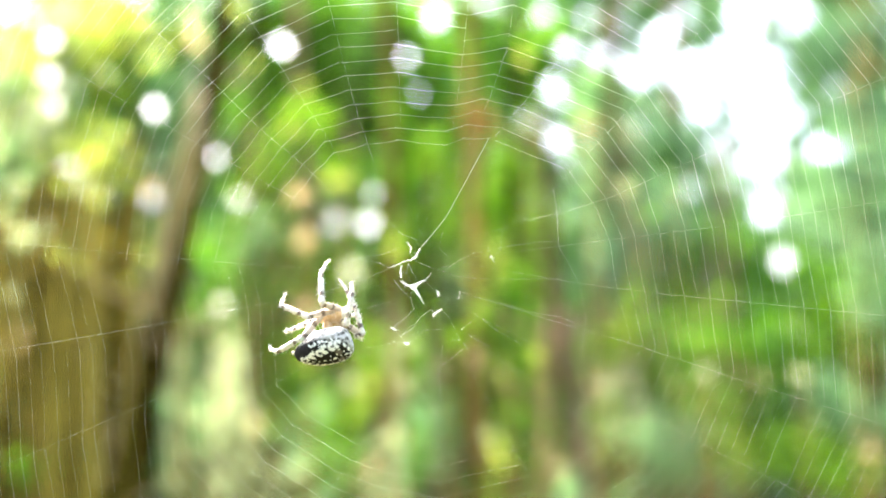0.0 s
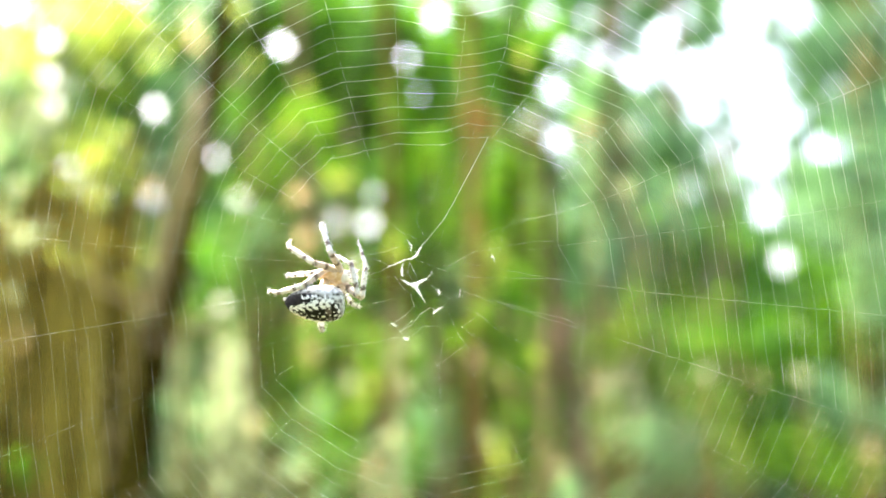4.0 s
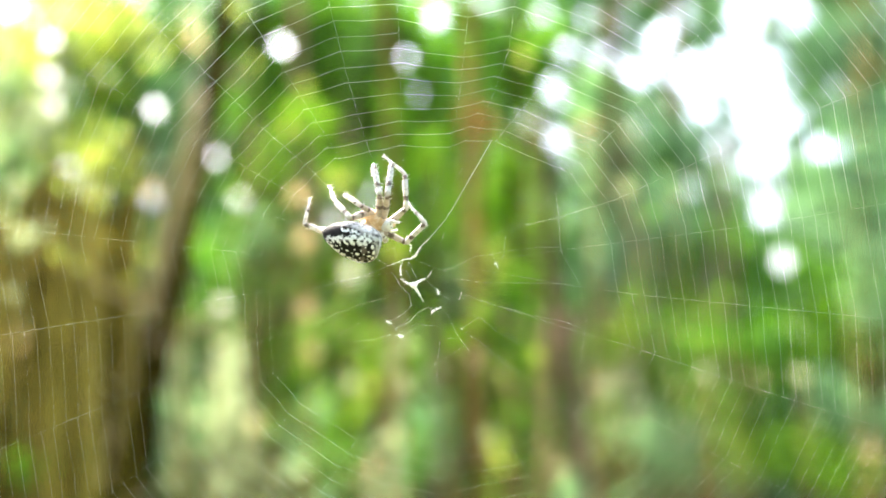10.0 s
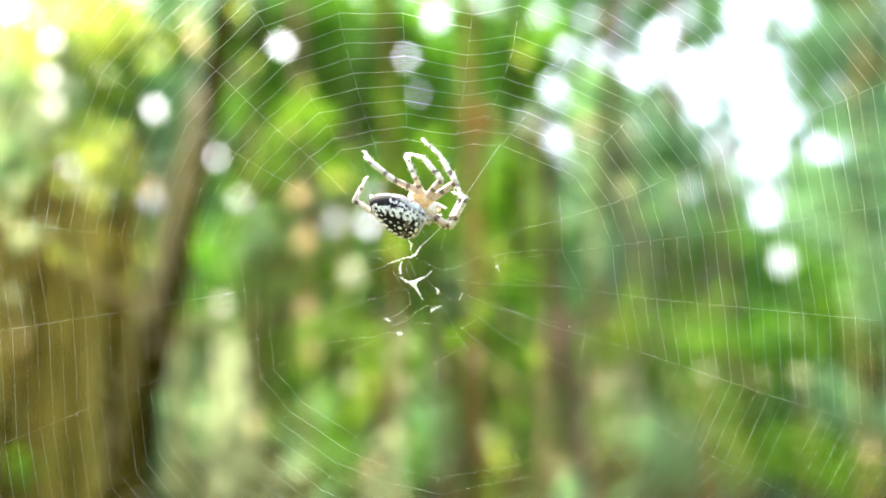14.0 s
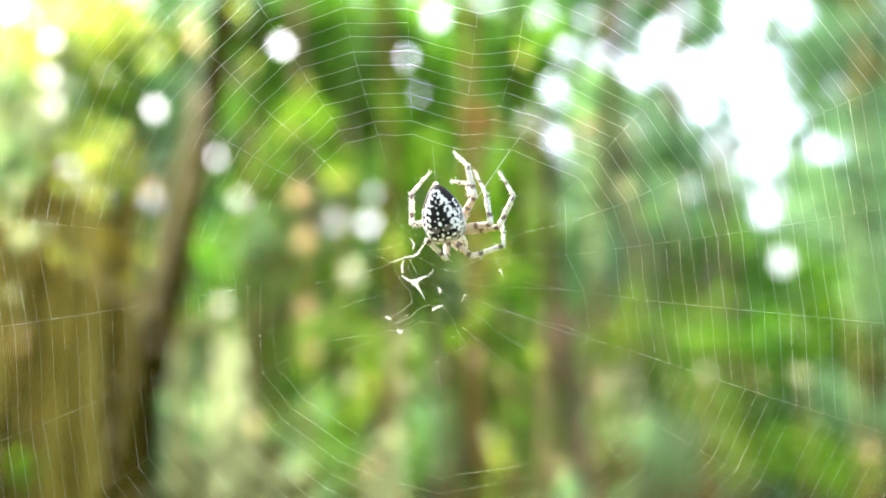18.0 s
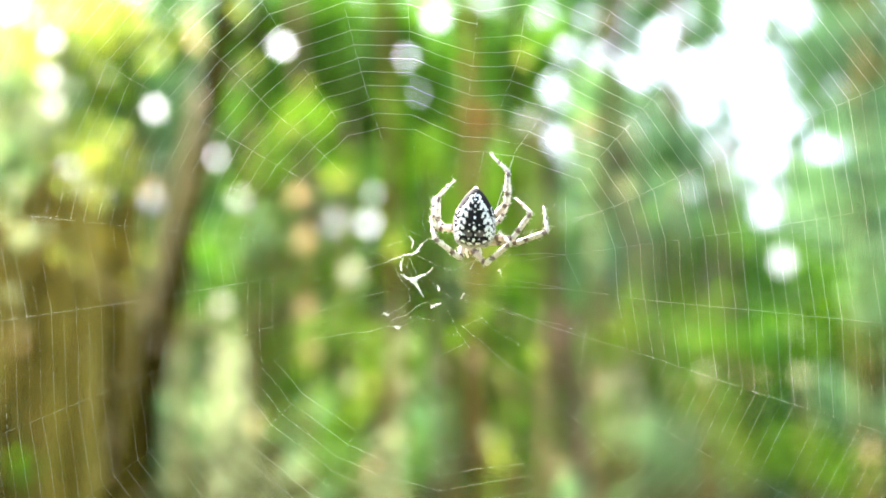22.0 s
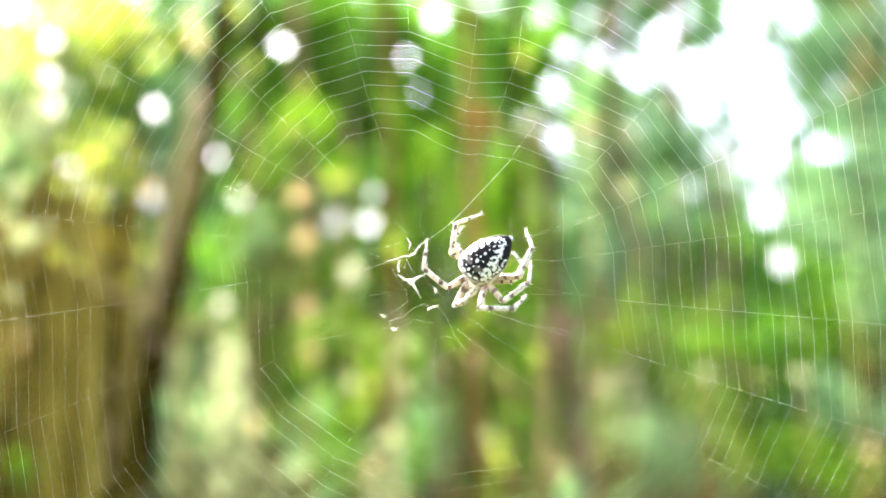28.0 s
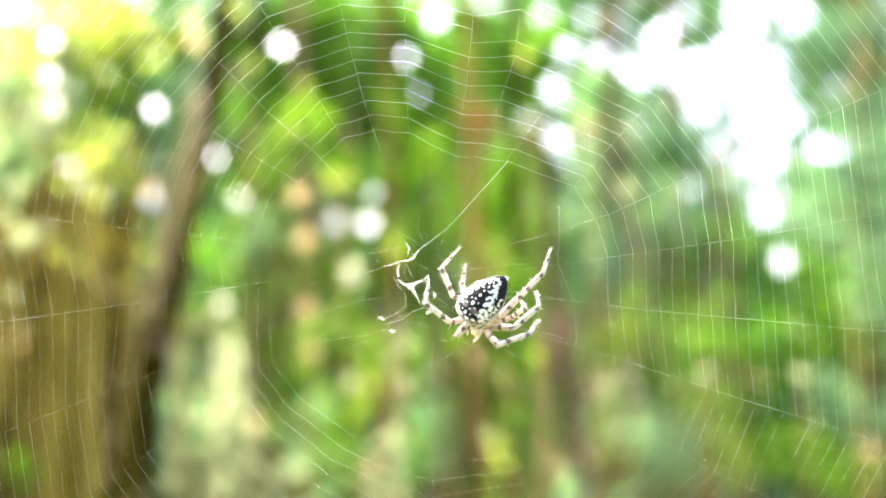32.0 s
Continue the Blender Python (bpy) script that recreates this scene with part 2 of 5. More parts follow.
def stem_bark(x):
    """Dark bark, with shade in its colour, and mossy bark in turn across the mossy trunks; elsewhere dark."""
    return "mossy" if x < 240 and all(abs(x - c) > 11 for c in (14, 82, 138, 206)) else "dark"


def shrub(x, y, far, wide, high, leaf, count, label, size=0.055, seed=1, kind="shrub", full=3.2):
    """A bush whose foliage is centred far metres away in the line of (x, y); stems run down to the ground."""
    rng = np.random.default_rng(seed)
    c = sight(x, y, far)
    rx, rz = wide * far / LENS, high * far / LENS
    thing = new(kind)
    off = Vector((c.x, c.y, 0))
    thing.location = off
    stems = 3
    for i in range(stems):
        an = 2.1 * i + seed
        foot = Vector((0.06 * math.cos(an), 0.06 * math.sin(an), -0.15))
        e = Vector((rx * 0.45 * math.cos(an), rx * 0.45 * math.sin(an), max(0.2, c.z + rz * 0.3)))
        mid = foot.lerp(e, 0.55) + Vector((0.03 * math.cos(an + 1), 0.03 * math.sin(an + 1), 0))
        part("stem", mesh_of("stem", *tube((foot, mid, e), (0.006, 0.004, 0.0012), 6), BARK[stem_bark(x)], True), thing)
    count = min(count, int(full * math.pi * rx * rz / (0.4 * size * size)))
    spots = blob_spots(rng, c, (rx, min(rx, 0.5), rz), count, 16, 0.42)
    spots = spots[spots[:, 2] > 0.05]
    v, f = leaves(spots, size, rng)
    if len(v):
        part("foliage", mesh_of("foliage", np.asarray(v) - np.array(off), f, LEAF[leaf]), thing, kind="stuff")
    return tagged(thing, label, "shrub", group="woodland undergrowth")


# ---- the wood behind the web ----
# colours of leaf, some with light, shade or haze put in, and how such a bush looks
WORDS = {"lime": "yellow-green leafy bush at the wood's edge, sunlight put into its colour", "bright": "bright green leafy bush, dappled light put into its colour", "green": "mid-green leafy bush in the undergrowth",
         "deep": "dark green bush in the undergrowth, shade put into its colour", "pale": "pale green bush among the trunks, sunlight put into its colour", "cool": "soft leafy bush, haze put into its blue-green colour",
         "blue": "dark leafy bush, haze put into its blue-green colour", "olive": "olive-coloured low bush at a trunk's foot", "straw": "dry straw-coloured bush among the trunks", "russet": "russet-leaved twiggy bush among the trunks"}
planted = itertools.count(40)


def bush(x, y, far, w, h, leaf, n, size, full=3.2):
    """One bush or low bough: across, down, metres ahead, half width, half height, colour, leaves and their length."""
    if 380 < x < 1160 and y < 560 and w > 30 and far < 4.65:
        far, size = far * 1.4, size * 1.4     # boughs further back, clear of the sun on the low bushes
    if 280 < x < 1160 and y > 730:
        far, size, full = far * 0.65, size * 0.65, 0.9 if x > 760 else 1.5     # low thin bushes near the viewer, out in the sun
    shrub(x, y, far, w, h, leaf, int(n * 1.8), WORDS[leaf], size, next(planted), full=full)


def woodland():
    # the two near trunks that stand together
    tree("tree", (240, 860), (392, 40), 2.3, 0.085, "dark", "leaning tree trunk beside a thicker mossy trunk, shade put into its dark bark", None, seed=3)
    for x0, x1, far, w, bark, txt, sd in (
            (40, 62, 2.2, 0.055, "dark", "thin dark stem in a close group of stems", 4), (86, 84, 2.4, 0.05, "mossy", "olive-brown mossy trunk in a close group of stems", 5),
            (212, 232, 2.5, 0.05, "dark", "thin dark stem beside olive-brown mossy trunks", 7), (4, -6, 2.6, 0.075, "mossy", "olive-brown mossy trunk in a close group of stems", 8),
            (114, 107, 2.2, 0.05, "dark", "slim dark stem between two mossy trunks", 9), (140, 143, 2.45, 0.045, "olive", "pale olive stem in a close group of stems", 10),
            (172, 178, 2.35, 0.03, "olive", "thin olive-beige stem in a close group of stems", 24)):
        tree("young_tree", (x0, 860), (x1, 380), far, w, bark, txt, None, seed=sd, top=2.12 if sd == 7 else 1.9)
    # sunlit strip beside the dark trunk, its light put into the bark colour
    tree("young_tree", (192, 860), (350, 180), 2.1, 0.042, "pale", "slim beige stem beside a dark trunk, sunlight put into its pale bark", None, lean=-0.42, seed=6, top=1.8)
    for x0, x1, far, w, bark, txt, sd in (
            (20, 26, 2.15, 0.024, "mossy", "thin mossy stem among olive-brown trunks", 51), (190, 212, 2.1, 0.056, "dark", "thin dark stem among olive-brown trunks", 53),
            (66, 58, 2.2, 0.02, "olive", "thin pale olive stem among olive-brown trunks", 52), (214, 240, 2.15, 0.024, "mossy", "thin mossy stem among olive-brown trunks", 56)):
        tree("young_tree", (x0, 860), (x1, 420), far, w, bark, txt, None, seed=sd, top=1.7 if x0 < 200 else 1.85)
    # dark stems added in front; the first hides the pale stem's lower end
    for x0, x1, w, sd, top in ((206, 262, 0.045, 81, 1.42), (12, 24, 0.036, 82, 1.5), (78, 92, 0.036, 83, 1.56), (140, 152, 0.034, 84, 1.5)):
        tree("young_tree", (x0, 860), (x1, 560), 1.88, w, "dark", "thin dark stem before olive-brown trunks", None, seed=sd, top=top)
    # slender trunks further back
    for x0, x1, far, w, bark, txt, sd in (
            (722, 684, 2.7, 0.036, "rust", "slender rust-brown pine trunk among green leaves", 11),
            (850, 832, 2.7, 0.048, "rust", "slender orange-brown pine trunk among green leaves", 12),
            (1092, 1085, 3.9, 0.085, "brown", "dull brown tree trunk further back in the wood", 14),
            (548, 528, 4.6, 0.09, "beige", "pale beige tree trunk further back in the wood", 15),
            (1205, 1195, 5.0, 0.09, "grey", "grey-brown tree trunk deep in the wood", 16),
            (1540, 1520, 5.0, 0.15, "rust", "orange-brown tree trunk at the wood's edge", 17),
            (905, 915, 4.2, 0.06, "dark", "thin dark tree trunk deep in the wood", 19),
            (455, 452, 4.4, 0.09, "dark", "dark tree trunk deep in the wood", 20)):
        tree("tree", (x0, 860), (x1, 100), far, w, bark, txt, (1.1, 0.7, 4.6), "green", 900, 0.075, seed=sd)
    tree("young_tree", (1014, 860), (962, 260), 2.4, 0.058, "brown", "grey-brown snapped tree trunk among green leaves", None, seed=13, top=1.98)
    for x0, x1, far, w, bark, sd in ((588, 606, 2.9, 0.022, "grey", 31), (752, 742, 3.0, 0.03, "dark", 32), (1142, 1130, 3.1, 0.03, "grey", 34),
                                     (1318, 1296, 3.1, 0.028, "grey", 35), (838, 806, 1.62, 0.03, "dark", 41), (498, 506, 1.6, 0.02, "dark", 43), (684, 676, 1.7, 0.012, "rust", 44), (1050, 1000, 1.6, 0.026, "grey", 45), (775, 760, 1.65, 0.014, "grey", 46), (1075, 1050, 1.7, 0.016, "dark", 47),
                                     (312, 320, 1.6, 0.012, "olive", 61), (372, 382, 1.65, 0.012, "beige", 62), (462, 474, 1.6, 0.013, "dark", 63), (690, 702, 1.6, 0.016, "beige", 64),
                                     (905, 898, 1.65, 0.012, "olive", 65), (960, 974, 1.6, 0.015, "beige", 66), (1112, 1096, 1.65, 0.011, "olive", 67), (610, 600, 1.65, 0.012, "dark", 68), (436, 448, 2.9, 0.02, "grey", 36), (1240, 1262, 3.2, 0.028, "grey", 38)):
        tree("young_tree", (x0, 860), (x1, 480), far, w, bark, "thin %s young tree stem in the undergrowth" % {"dark": "dark", "rust": "rust-brown", "grey": "grey-brown", "olive": "pale olive", "beige": "pale beige"}[bark], None, seed=sd, top=1.42 if far < 2.7 else 2.1)
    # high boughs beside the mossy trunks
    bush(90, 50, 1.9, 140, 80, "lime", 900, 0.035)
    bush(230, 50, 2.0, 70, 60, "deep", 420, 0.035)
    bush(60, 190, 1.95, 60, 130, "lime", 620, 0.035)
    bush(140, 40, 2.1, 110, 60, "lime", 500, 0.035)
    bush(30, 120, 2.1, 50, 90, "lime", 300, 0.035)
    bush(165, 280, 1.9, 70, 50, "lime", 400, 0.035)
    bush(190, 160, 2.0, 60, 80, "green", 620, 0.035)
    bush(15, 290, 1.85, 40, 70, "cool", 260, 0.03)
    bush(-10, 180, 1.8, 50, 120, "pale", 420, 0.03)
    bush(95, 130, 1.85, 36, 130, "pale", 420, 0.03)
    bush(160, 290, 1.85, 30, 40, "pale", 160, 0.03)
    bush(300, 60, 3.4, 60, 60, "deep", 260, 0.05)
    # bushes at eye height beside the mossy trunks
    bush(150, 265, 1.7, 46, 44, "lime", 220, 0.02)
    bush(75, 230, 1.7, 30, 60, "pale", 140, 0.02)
    # low bushes beside the mossy trunks
    bush(60, 830, 2.0, 70, 40, "green", 50, 0.035)
    bush(110, 600, 3.3, 130, 200, "olive", 700, 0.06)
    bush(120, 640, 2.7, 60, 60, "olive", 90, 0.03)
    bush(30, 640, 2.6, 30, 60, "straw", 90, 0.03)
    bush(190, 740, 2.6, 40, 80, "straw", 80, 0.03)
    bush(95, 760, 2.05, 40, 50, "olive", 60, 0.035)
    # high boughs past the dark trunk
    bush(525, 235, 3.0, 60, 34, "bright", 300, 0.045)
    bush(450, 190, 3.2, 50, 40, "green", 240, 0.045)
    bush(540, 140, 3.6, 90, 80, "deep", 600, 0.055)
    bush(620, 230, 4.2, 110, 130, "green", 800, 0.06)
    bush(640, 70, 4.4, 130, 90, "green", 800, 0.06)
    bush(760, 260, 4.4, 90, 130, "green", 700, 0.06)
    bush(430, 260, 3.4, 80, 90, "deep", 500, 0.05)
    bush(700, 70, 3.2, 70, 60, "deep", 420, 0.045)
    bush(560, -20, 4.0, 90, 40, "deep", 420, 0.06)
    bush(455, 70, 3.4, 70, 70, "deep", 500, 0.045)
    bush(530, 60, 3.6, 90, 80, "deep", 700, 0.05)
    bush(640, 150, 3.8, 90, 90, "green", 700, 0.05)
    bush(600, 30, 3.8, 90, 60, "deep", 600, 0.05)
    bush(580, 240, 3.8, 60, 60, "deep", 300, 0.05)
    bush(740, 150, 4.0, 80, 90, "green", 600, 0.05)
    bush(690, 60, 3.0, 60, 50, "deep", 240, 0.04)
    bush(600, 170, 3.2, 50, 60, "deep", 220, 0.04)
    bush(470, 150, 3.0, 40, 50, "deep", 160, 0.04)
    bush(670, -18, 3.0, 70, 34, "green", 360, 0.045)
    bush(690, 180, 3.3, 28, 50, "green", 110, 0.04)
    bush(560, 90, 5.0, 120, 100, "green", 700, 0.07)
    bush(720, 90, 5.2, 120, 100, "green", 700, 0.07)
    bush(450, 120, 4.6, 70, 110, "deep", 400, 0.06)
    bush(760, 270, 3.0, 28, 50, "bright", 110, 0.03)
    bush(700, 250, 3.0, 26, 50, "green", 80, 0.03)
    bush(600, 290, 2.4, 30, 26, "bright", 120, 0.03)
    bush(545, 200, 2.5, 30, 30, "bright", 120, 0.03)
    bush(640, 110, 2.5, 30, 30, "deep", 120, 0.03)
    # bushes at eye height past the dark trunk
    bush(430, 470, 3.2, 90, 110, "green", 240, 0.055)
    bush(470, 500, 3.4, 40, 60, "deep", 90, 0.05)
    bush(570, 500, 3.2, 50, 50, "bright", 320, 0.045)
    bush(765, 350, 3.2, 40, 70, "bright", 220, 0.04)
    bush(640, 430, 3.0, 60, 60, "bright", 260, 0.04)
    bush(650, 540, 3.0, 50, 40, "cool", 200, 0.04)
    bush(690, 300, 3.0, 26, 60, "green", 90, 0.035)
    bush(712, 485, 3.3, 50, 50, "bright", 300, 0.045)
    bush(480, 300, 3.0, 50, 60, "bright", 260, 0.04)
    bush(450, 420, 2.9, 30, 50, "cool", 160, 0.035)
    bush(450, 460, 3.2, 50, 60, "deep", 90, 0.045)
    bush(700, 330, 3.3, 28, 60, "green", 120, 0.04)
    bush(720, 420, 3.2, 28, 60, "bright", 110, 0.04)
    bush(780, 420, 3.3, 28, 60, "green", 110, 0.04)
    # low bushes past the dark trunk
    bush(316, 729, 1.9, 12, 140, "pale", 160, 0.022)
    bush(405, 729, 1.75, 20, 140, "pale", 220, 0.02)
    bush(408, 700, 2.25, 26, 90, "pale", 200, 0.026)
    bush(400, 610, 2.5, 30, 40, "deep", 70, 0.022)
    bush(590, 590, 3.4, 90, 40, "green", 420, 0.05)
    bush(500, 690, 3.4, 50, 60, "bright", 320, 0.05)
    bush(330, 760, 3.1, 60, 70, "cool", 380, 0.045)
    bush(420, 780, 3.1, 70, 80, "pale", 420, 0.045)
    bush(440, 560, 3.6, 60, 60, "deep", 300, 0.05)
    bush(570, 790, 3.1, 80, 80, "cool", 420, 0.045)
    bush(620, 690, 3.0, 50, 50, "bright", 220, 0.04)
    bush(692, 772, 3.4, 34, 30, "pale", 160, 0.04)
    bush(725, 640, 4.2, 70, 80, "pale", 480, 0.055)
    bush(760, 740, 3.2, 50, 90, "cool", 360, 0.045)
    bush(660, 840, 4.0, 70, 50, "straw", 260, 0.045)
    bush(350, 580, 2.9, 40, 40, "deep", 160, 0.035)
    bush(680, 690, 2.8, 50, 50, "bright", 260, 0.035)
    bush(700, 830, 2.8, 60, 50, "cool", 260, 0.035)
    bush(600, 750, 2.8, 50, 60, "bright", 280, 0.035)
    bush(760, 600, 3.1, 24, 60, "bright", 160, 0.04)
    bush(745, 800, 2.7, 14, 70, "green", 80, 0.03)
    bush(560, 610, 2.8, 40, 40, "bright", 200, 0.035)
    bush(660, 700, 2.7, 30, 40, "lime", 120, 0.03)
    bush(470, 840, 2.6, 50, 40, "pale", 240, 0.03)
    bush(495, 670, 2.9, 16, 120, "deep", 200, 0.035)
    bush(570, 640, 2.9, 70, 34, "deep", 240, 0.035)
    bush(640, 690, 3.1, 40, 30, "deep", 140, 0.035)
    bush(400, 740, 2.6, 40, 70, "pale", 260, 0.03)
    bush(590, 800, 2.6, 30, 70, "green", 120, 0.03)
    bush(660, 620, 2.7, 40, 40, "bright", 150, 0.03)
    bush(740, 660, 2.8, 26, 70, "bright", 140, 0.03)
    bush(470, 900, 2.55, 60, 40, "pale", 240, 0.03)
    bush(580, 900, 2.6, 60, 50, "cool", 240, 0.03)
    bush(690, 900, 2.6, 60, 50, "pale", 240, 0.03)
    bush(560, 720, 2.7, 40, 40, "bright", 140, 0.03)
    bush(620, 560, 2.9, 28, 40, "bright", 90, 0.03)
    bush(495, 700, 2.45, 14, 110, "deep", 130, 0.025)
    bush(545, 690, 2.5, 40, 24, "green", 110, 0.025)
    bush(590, 600, 2.6, 50, 30, "green", 120, 0.03)
    bush(620, 830, 2.45, 16, 60, "green", 80, 0.025)
    bush(730, 820, 2.45, 14, 70, "green", 80, 0.025)
    # high boughs amid the slender trunks
    bush(900, 90, 4.2, 100, 90, "deep", 700, 0.055)
    bush(1060, 240, 4.4, 40, 40, "russet", 120, 0.045)
    bush(840, 220, 4.4, 40, 60, "russet", 120, 0.045)
    bush(945, 110, 3.1, 70, 90, "green", 620, 0.045)
    bush(850, 60, 3.2, 60, 60, "deep", 360, 0.045)
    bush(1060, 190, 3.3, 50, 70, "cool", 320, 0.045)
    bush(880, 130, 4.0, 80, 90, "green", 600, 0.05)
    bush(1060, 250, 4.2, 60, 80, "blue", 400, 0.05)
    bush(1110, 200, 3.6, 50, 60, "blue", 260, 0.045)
    bush(838, 110, 3.2, 28, 50, "green", 120, 0.04)
    # bushes at eye height amid the slender trunks
    bush(900, 420, 4.4, 90, 120, "bright", 600, 0.055)
    bush(1100, 330, 4.2, 90, 110, "cool", 620, 0.06)
    bush(890, 310, 3.9, 60, 70, "green", 360, 0.05)
    bush(900, 320, 3.1, 50, 80, "bright", 300, 0.04)
    bush(930, 480, 3.0, 40, 90, "bright", 280, 0.04)
    bush(1060, 520, 3.2, 36, 90, "cool", 240, 0.04)
    bush(1050, 330, 3.0, 40, 60, "cool", 200, 0.04)
    bush(870, 480, 3.1, 24, 80, "lime", 100, 0.035)
    bush(845, 360, 3.2, 28, 40, "bright", 90, 0.04)
    bush(950, 300, 3.2, 28, 70, "green", 120, 0.04)
    bush(975, 450, 3.1, 26, 60, "green", 90, 0.04)
    bush(840, 470, 3.2, 24, 40, "green", 80, 0.04)
    bush(800, 360, 3.0, 26, 50, "bright", 90, 0.03)
    bush(880, 390, 3.0, 26, 60, "bright", 90, 0.03)
    # low bushes amid the slender trunks
    bush(800, 640, 4.0, 50, 110, "green", 480, 0.055)
    bush(930, 590, 3.6, 90, 120, "green", 820, 0.055)
    bush(1060, 760, 3.0, 40, 80, "green", 260, 0.04)
    bush(990, 820, 3.8, 50, 60, "straw", 220, 0.045)
    bush(1070, 680, 4.2, 50, 120, "pale", 420, 0.05)
    bush(860, 720, 2.9, 30, 70, "bright", 200, 0.035)
    bush(930, 800, 2.9, 40, 70, "deep", 240, 0.035)
    bush(900, 620, 3.0, 40, 70, "bright", 220, 0.04)
    bush(1130, 640, 3.0, 50, 60, "green", 240, 0.04)
    bush(1060, 690, 2.8, 16, 60, "straw", 90, 0.03)
    bush(980, 780, 2.8, 14, 70, "green", 90, 0.03)
    bush(880, 560, 3.2, 50, 50, "deep", 200, 0.045)
    bush(900, 770, 2.6, 24, 60, "green", 120, 0.03)
    bush(1080, 720, 2.7, 24, 70, "pale", 130, 0.03)
    bush(900, 900, 2.6, 50, 50, "green", 200, 0.03)
    bush(1010, 880, 2.6, 40, 50, "cool", 160, 0.03)
    bush(1110, 890, 2.6, 50, 50, "cool", 180, 0.03)
    bush(980, 660, 2.8, 20, 60, "bright", 90, 0.03)
    bush(850, 640, 2.9, 24, 60, "bright", 120, 0.03)
    bush(1120, 560, 2.9, 30, 60, "bright", 140, 0.035)
    bush(1000, 560, 3.0, 26, 40, "green", 70, 0.04)
    bush(920, 650, 2.6, 30, 50, "bright", 120, 0.03)
    bush(1090, 610, 2.6, 30, 50, "bright", 120, 0.03)
    bush(1140, 790, 2.6, 40, 60, "cool", 130, 0.03)
    bush(880, 820, 2.5, 16, 60, "lime", 70, 0.025)
    bush(960, 840, 2.5, 20, 50, "green", 90, 0.025)
    bush(860, 560, 2.6, 24, 40, "bright", 80, 0.028)
    bush(940, 720, 2.5, 22, 50, "green", 70, 0.025)
    bush(1020, 640, 2.55, 20, 50, "bright", 70, 0.025)
    bush(1110, 700, 2.5, 26, 50, "pale", 80, 0.025)
    bush(820, 610, 2.6, 16, 40, "bright", 60, 0.028)
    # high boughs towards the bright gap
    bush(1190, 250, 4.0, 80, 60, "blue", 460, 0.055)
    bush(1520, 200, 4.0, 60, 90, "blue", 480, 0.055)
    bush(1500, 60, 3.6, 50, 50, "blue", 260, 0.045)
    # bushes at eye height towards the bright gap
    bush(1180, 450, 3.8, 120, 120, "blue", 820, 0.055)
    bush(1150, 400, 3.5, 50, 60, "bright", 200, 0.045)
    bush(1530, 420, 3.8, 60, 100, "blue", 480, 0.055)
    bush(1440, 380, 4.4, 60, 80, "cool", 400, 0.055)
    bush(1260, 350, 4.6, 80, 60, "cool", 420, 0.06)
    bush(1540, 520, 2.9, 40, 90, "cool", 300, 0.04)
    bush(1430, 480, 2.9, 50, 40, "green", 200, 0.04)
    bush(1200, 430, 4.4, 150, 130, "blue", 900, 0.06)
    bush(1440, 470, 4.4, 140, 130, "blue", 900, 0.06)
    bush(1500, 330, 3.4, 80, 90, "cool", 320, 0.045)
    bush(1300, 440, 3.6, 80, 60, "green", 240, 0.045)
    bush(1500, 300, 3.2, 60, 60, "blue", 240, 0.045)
    # low bushes towards the bright gap
    bush(1270, 560, 3.6, 110, 90, "green", 700, 0.055)
    bush(1410, 640, 3.4, 90, 80, "bright", 420, 0.045)
    bush(1470, 560, 3.6, 120, 120, "green", 800, 0.055)
    bush(1290, 720, 3.2, 110, 70, "green", 600, 0.045)
    bush(1350, 600, 3.0, 90, 60, "green", 420, 0.045)
    bush(1240, 620, 3.1, 60, 60, "green", 320, 0.045)
    bush(1180, 800, 3.1, 90, 90, "cool", 520, 0.045)
    bush(1400, 810, 2.9, 150, 80, "bright", 800, 0.045)
    bush(1500, 720, 2.9, 80, 60, "cool", 420, 0.045)
    bush(1545, 800, 3.2, 40, 40, "straw", 150, 0.045)
    bush(1340, 680, 4.0, 40, 40, "straw", 140, 0.045)
    bush(1250, 620, 3.4, 90, 40, "deep", 260, 0.045)
    bush(1400, 740, 3.2, 100, 40, "blue", 320, 0.045)


def sprig(x, y, far, r, leaf):
    """A low leafy shoot on one thin stem, made up for one blurred bright, dark or coloured spot; r half wide, far
    metres ahead in the line of (x, y).
    """
    seed = next(planted)
    rng = np.random.default_rng(seed)
    c = sight(x, y, far)
    off = Vector((c.x, c.y, 0))
    thing = new("spot_shoot")
    thing.location = off
    foot = Vector((rng.uniform(-0.05, 0.05), rng.uniform(0, 0.05), -0.15))
    part("stem", mesh_of("stem", *tube((foot, foot.lerp(Vector((0, 0, c.z)), 0.6) + Vector((0.008, 0, 0)), Vector((0, 0, c.z))), (0.0022, 0.0015, 0.0007), 6), BARK[stem_bark(x) if x < 320 else "olive"], True), thing)
    n = int(1.1 * r * r / 5)
    d = rng.normal(size=(n, 3))
    d /= np.linalg.norm(d, axis=1, keepdims=True)
    spots = np.array(c) + d * rng.uniform(0.1, 1, (n, 1)) ** 0.5 * np.array((r, r, 1.15 * r)) * far / LENS
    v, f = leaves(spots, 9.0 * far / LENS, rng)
    if len(v):
        part("foliage", mesh_of("foliage", np.asarray(v) - np.array(off), f, LEAF[leaf]), thing, kind="stuff")
    tagged(thing, SHOOTS[leaf], "shoot", group="leafy shoots in the undergrowth")


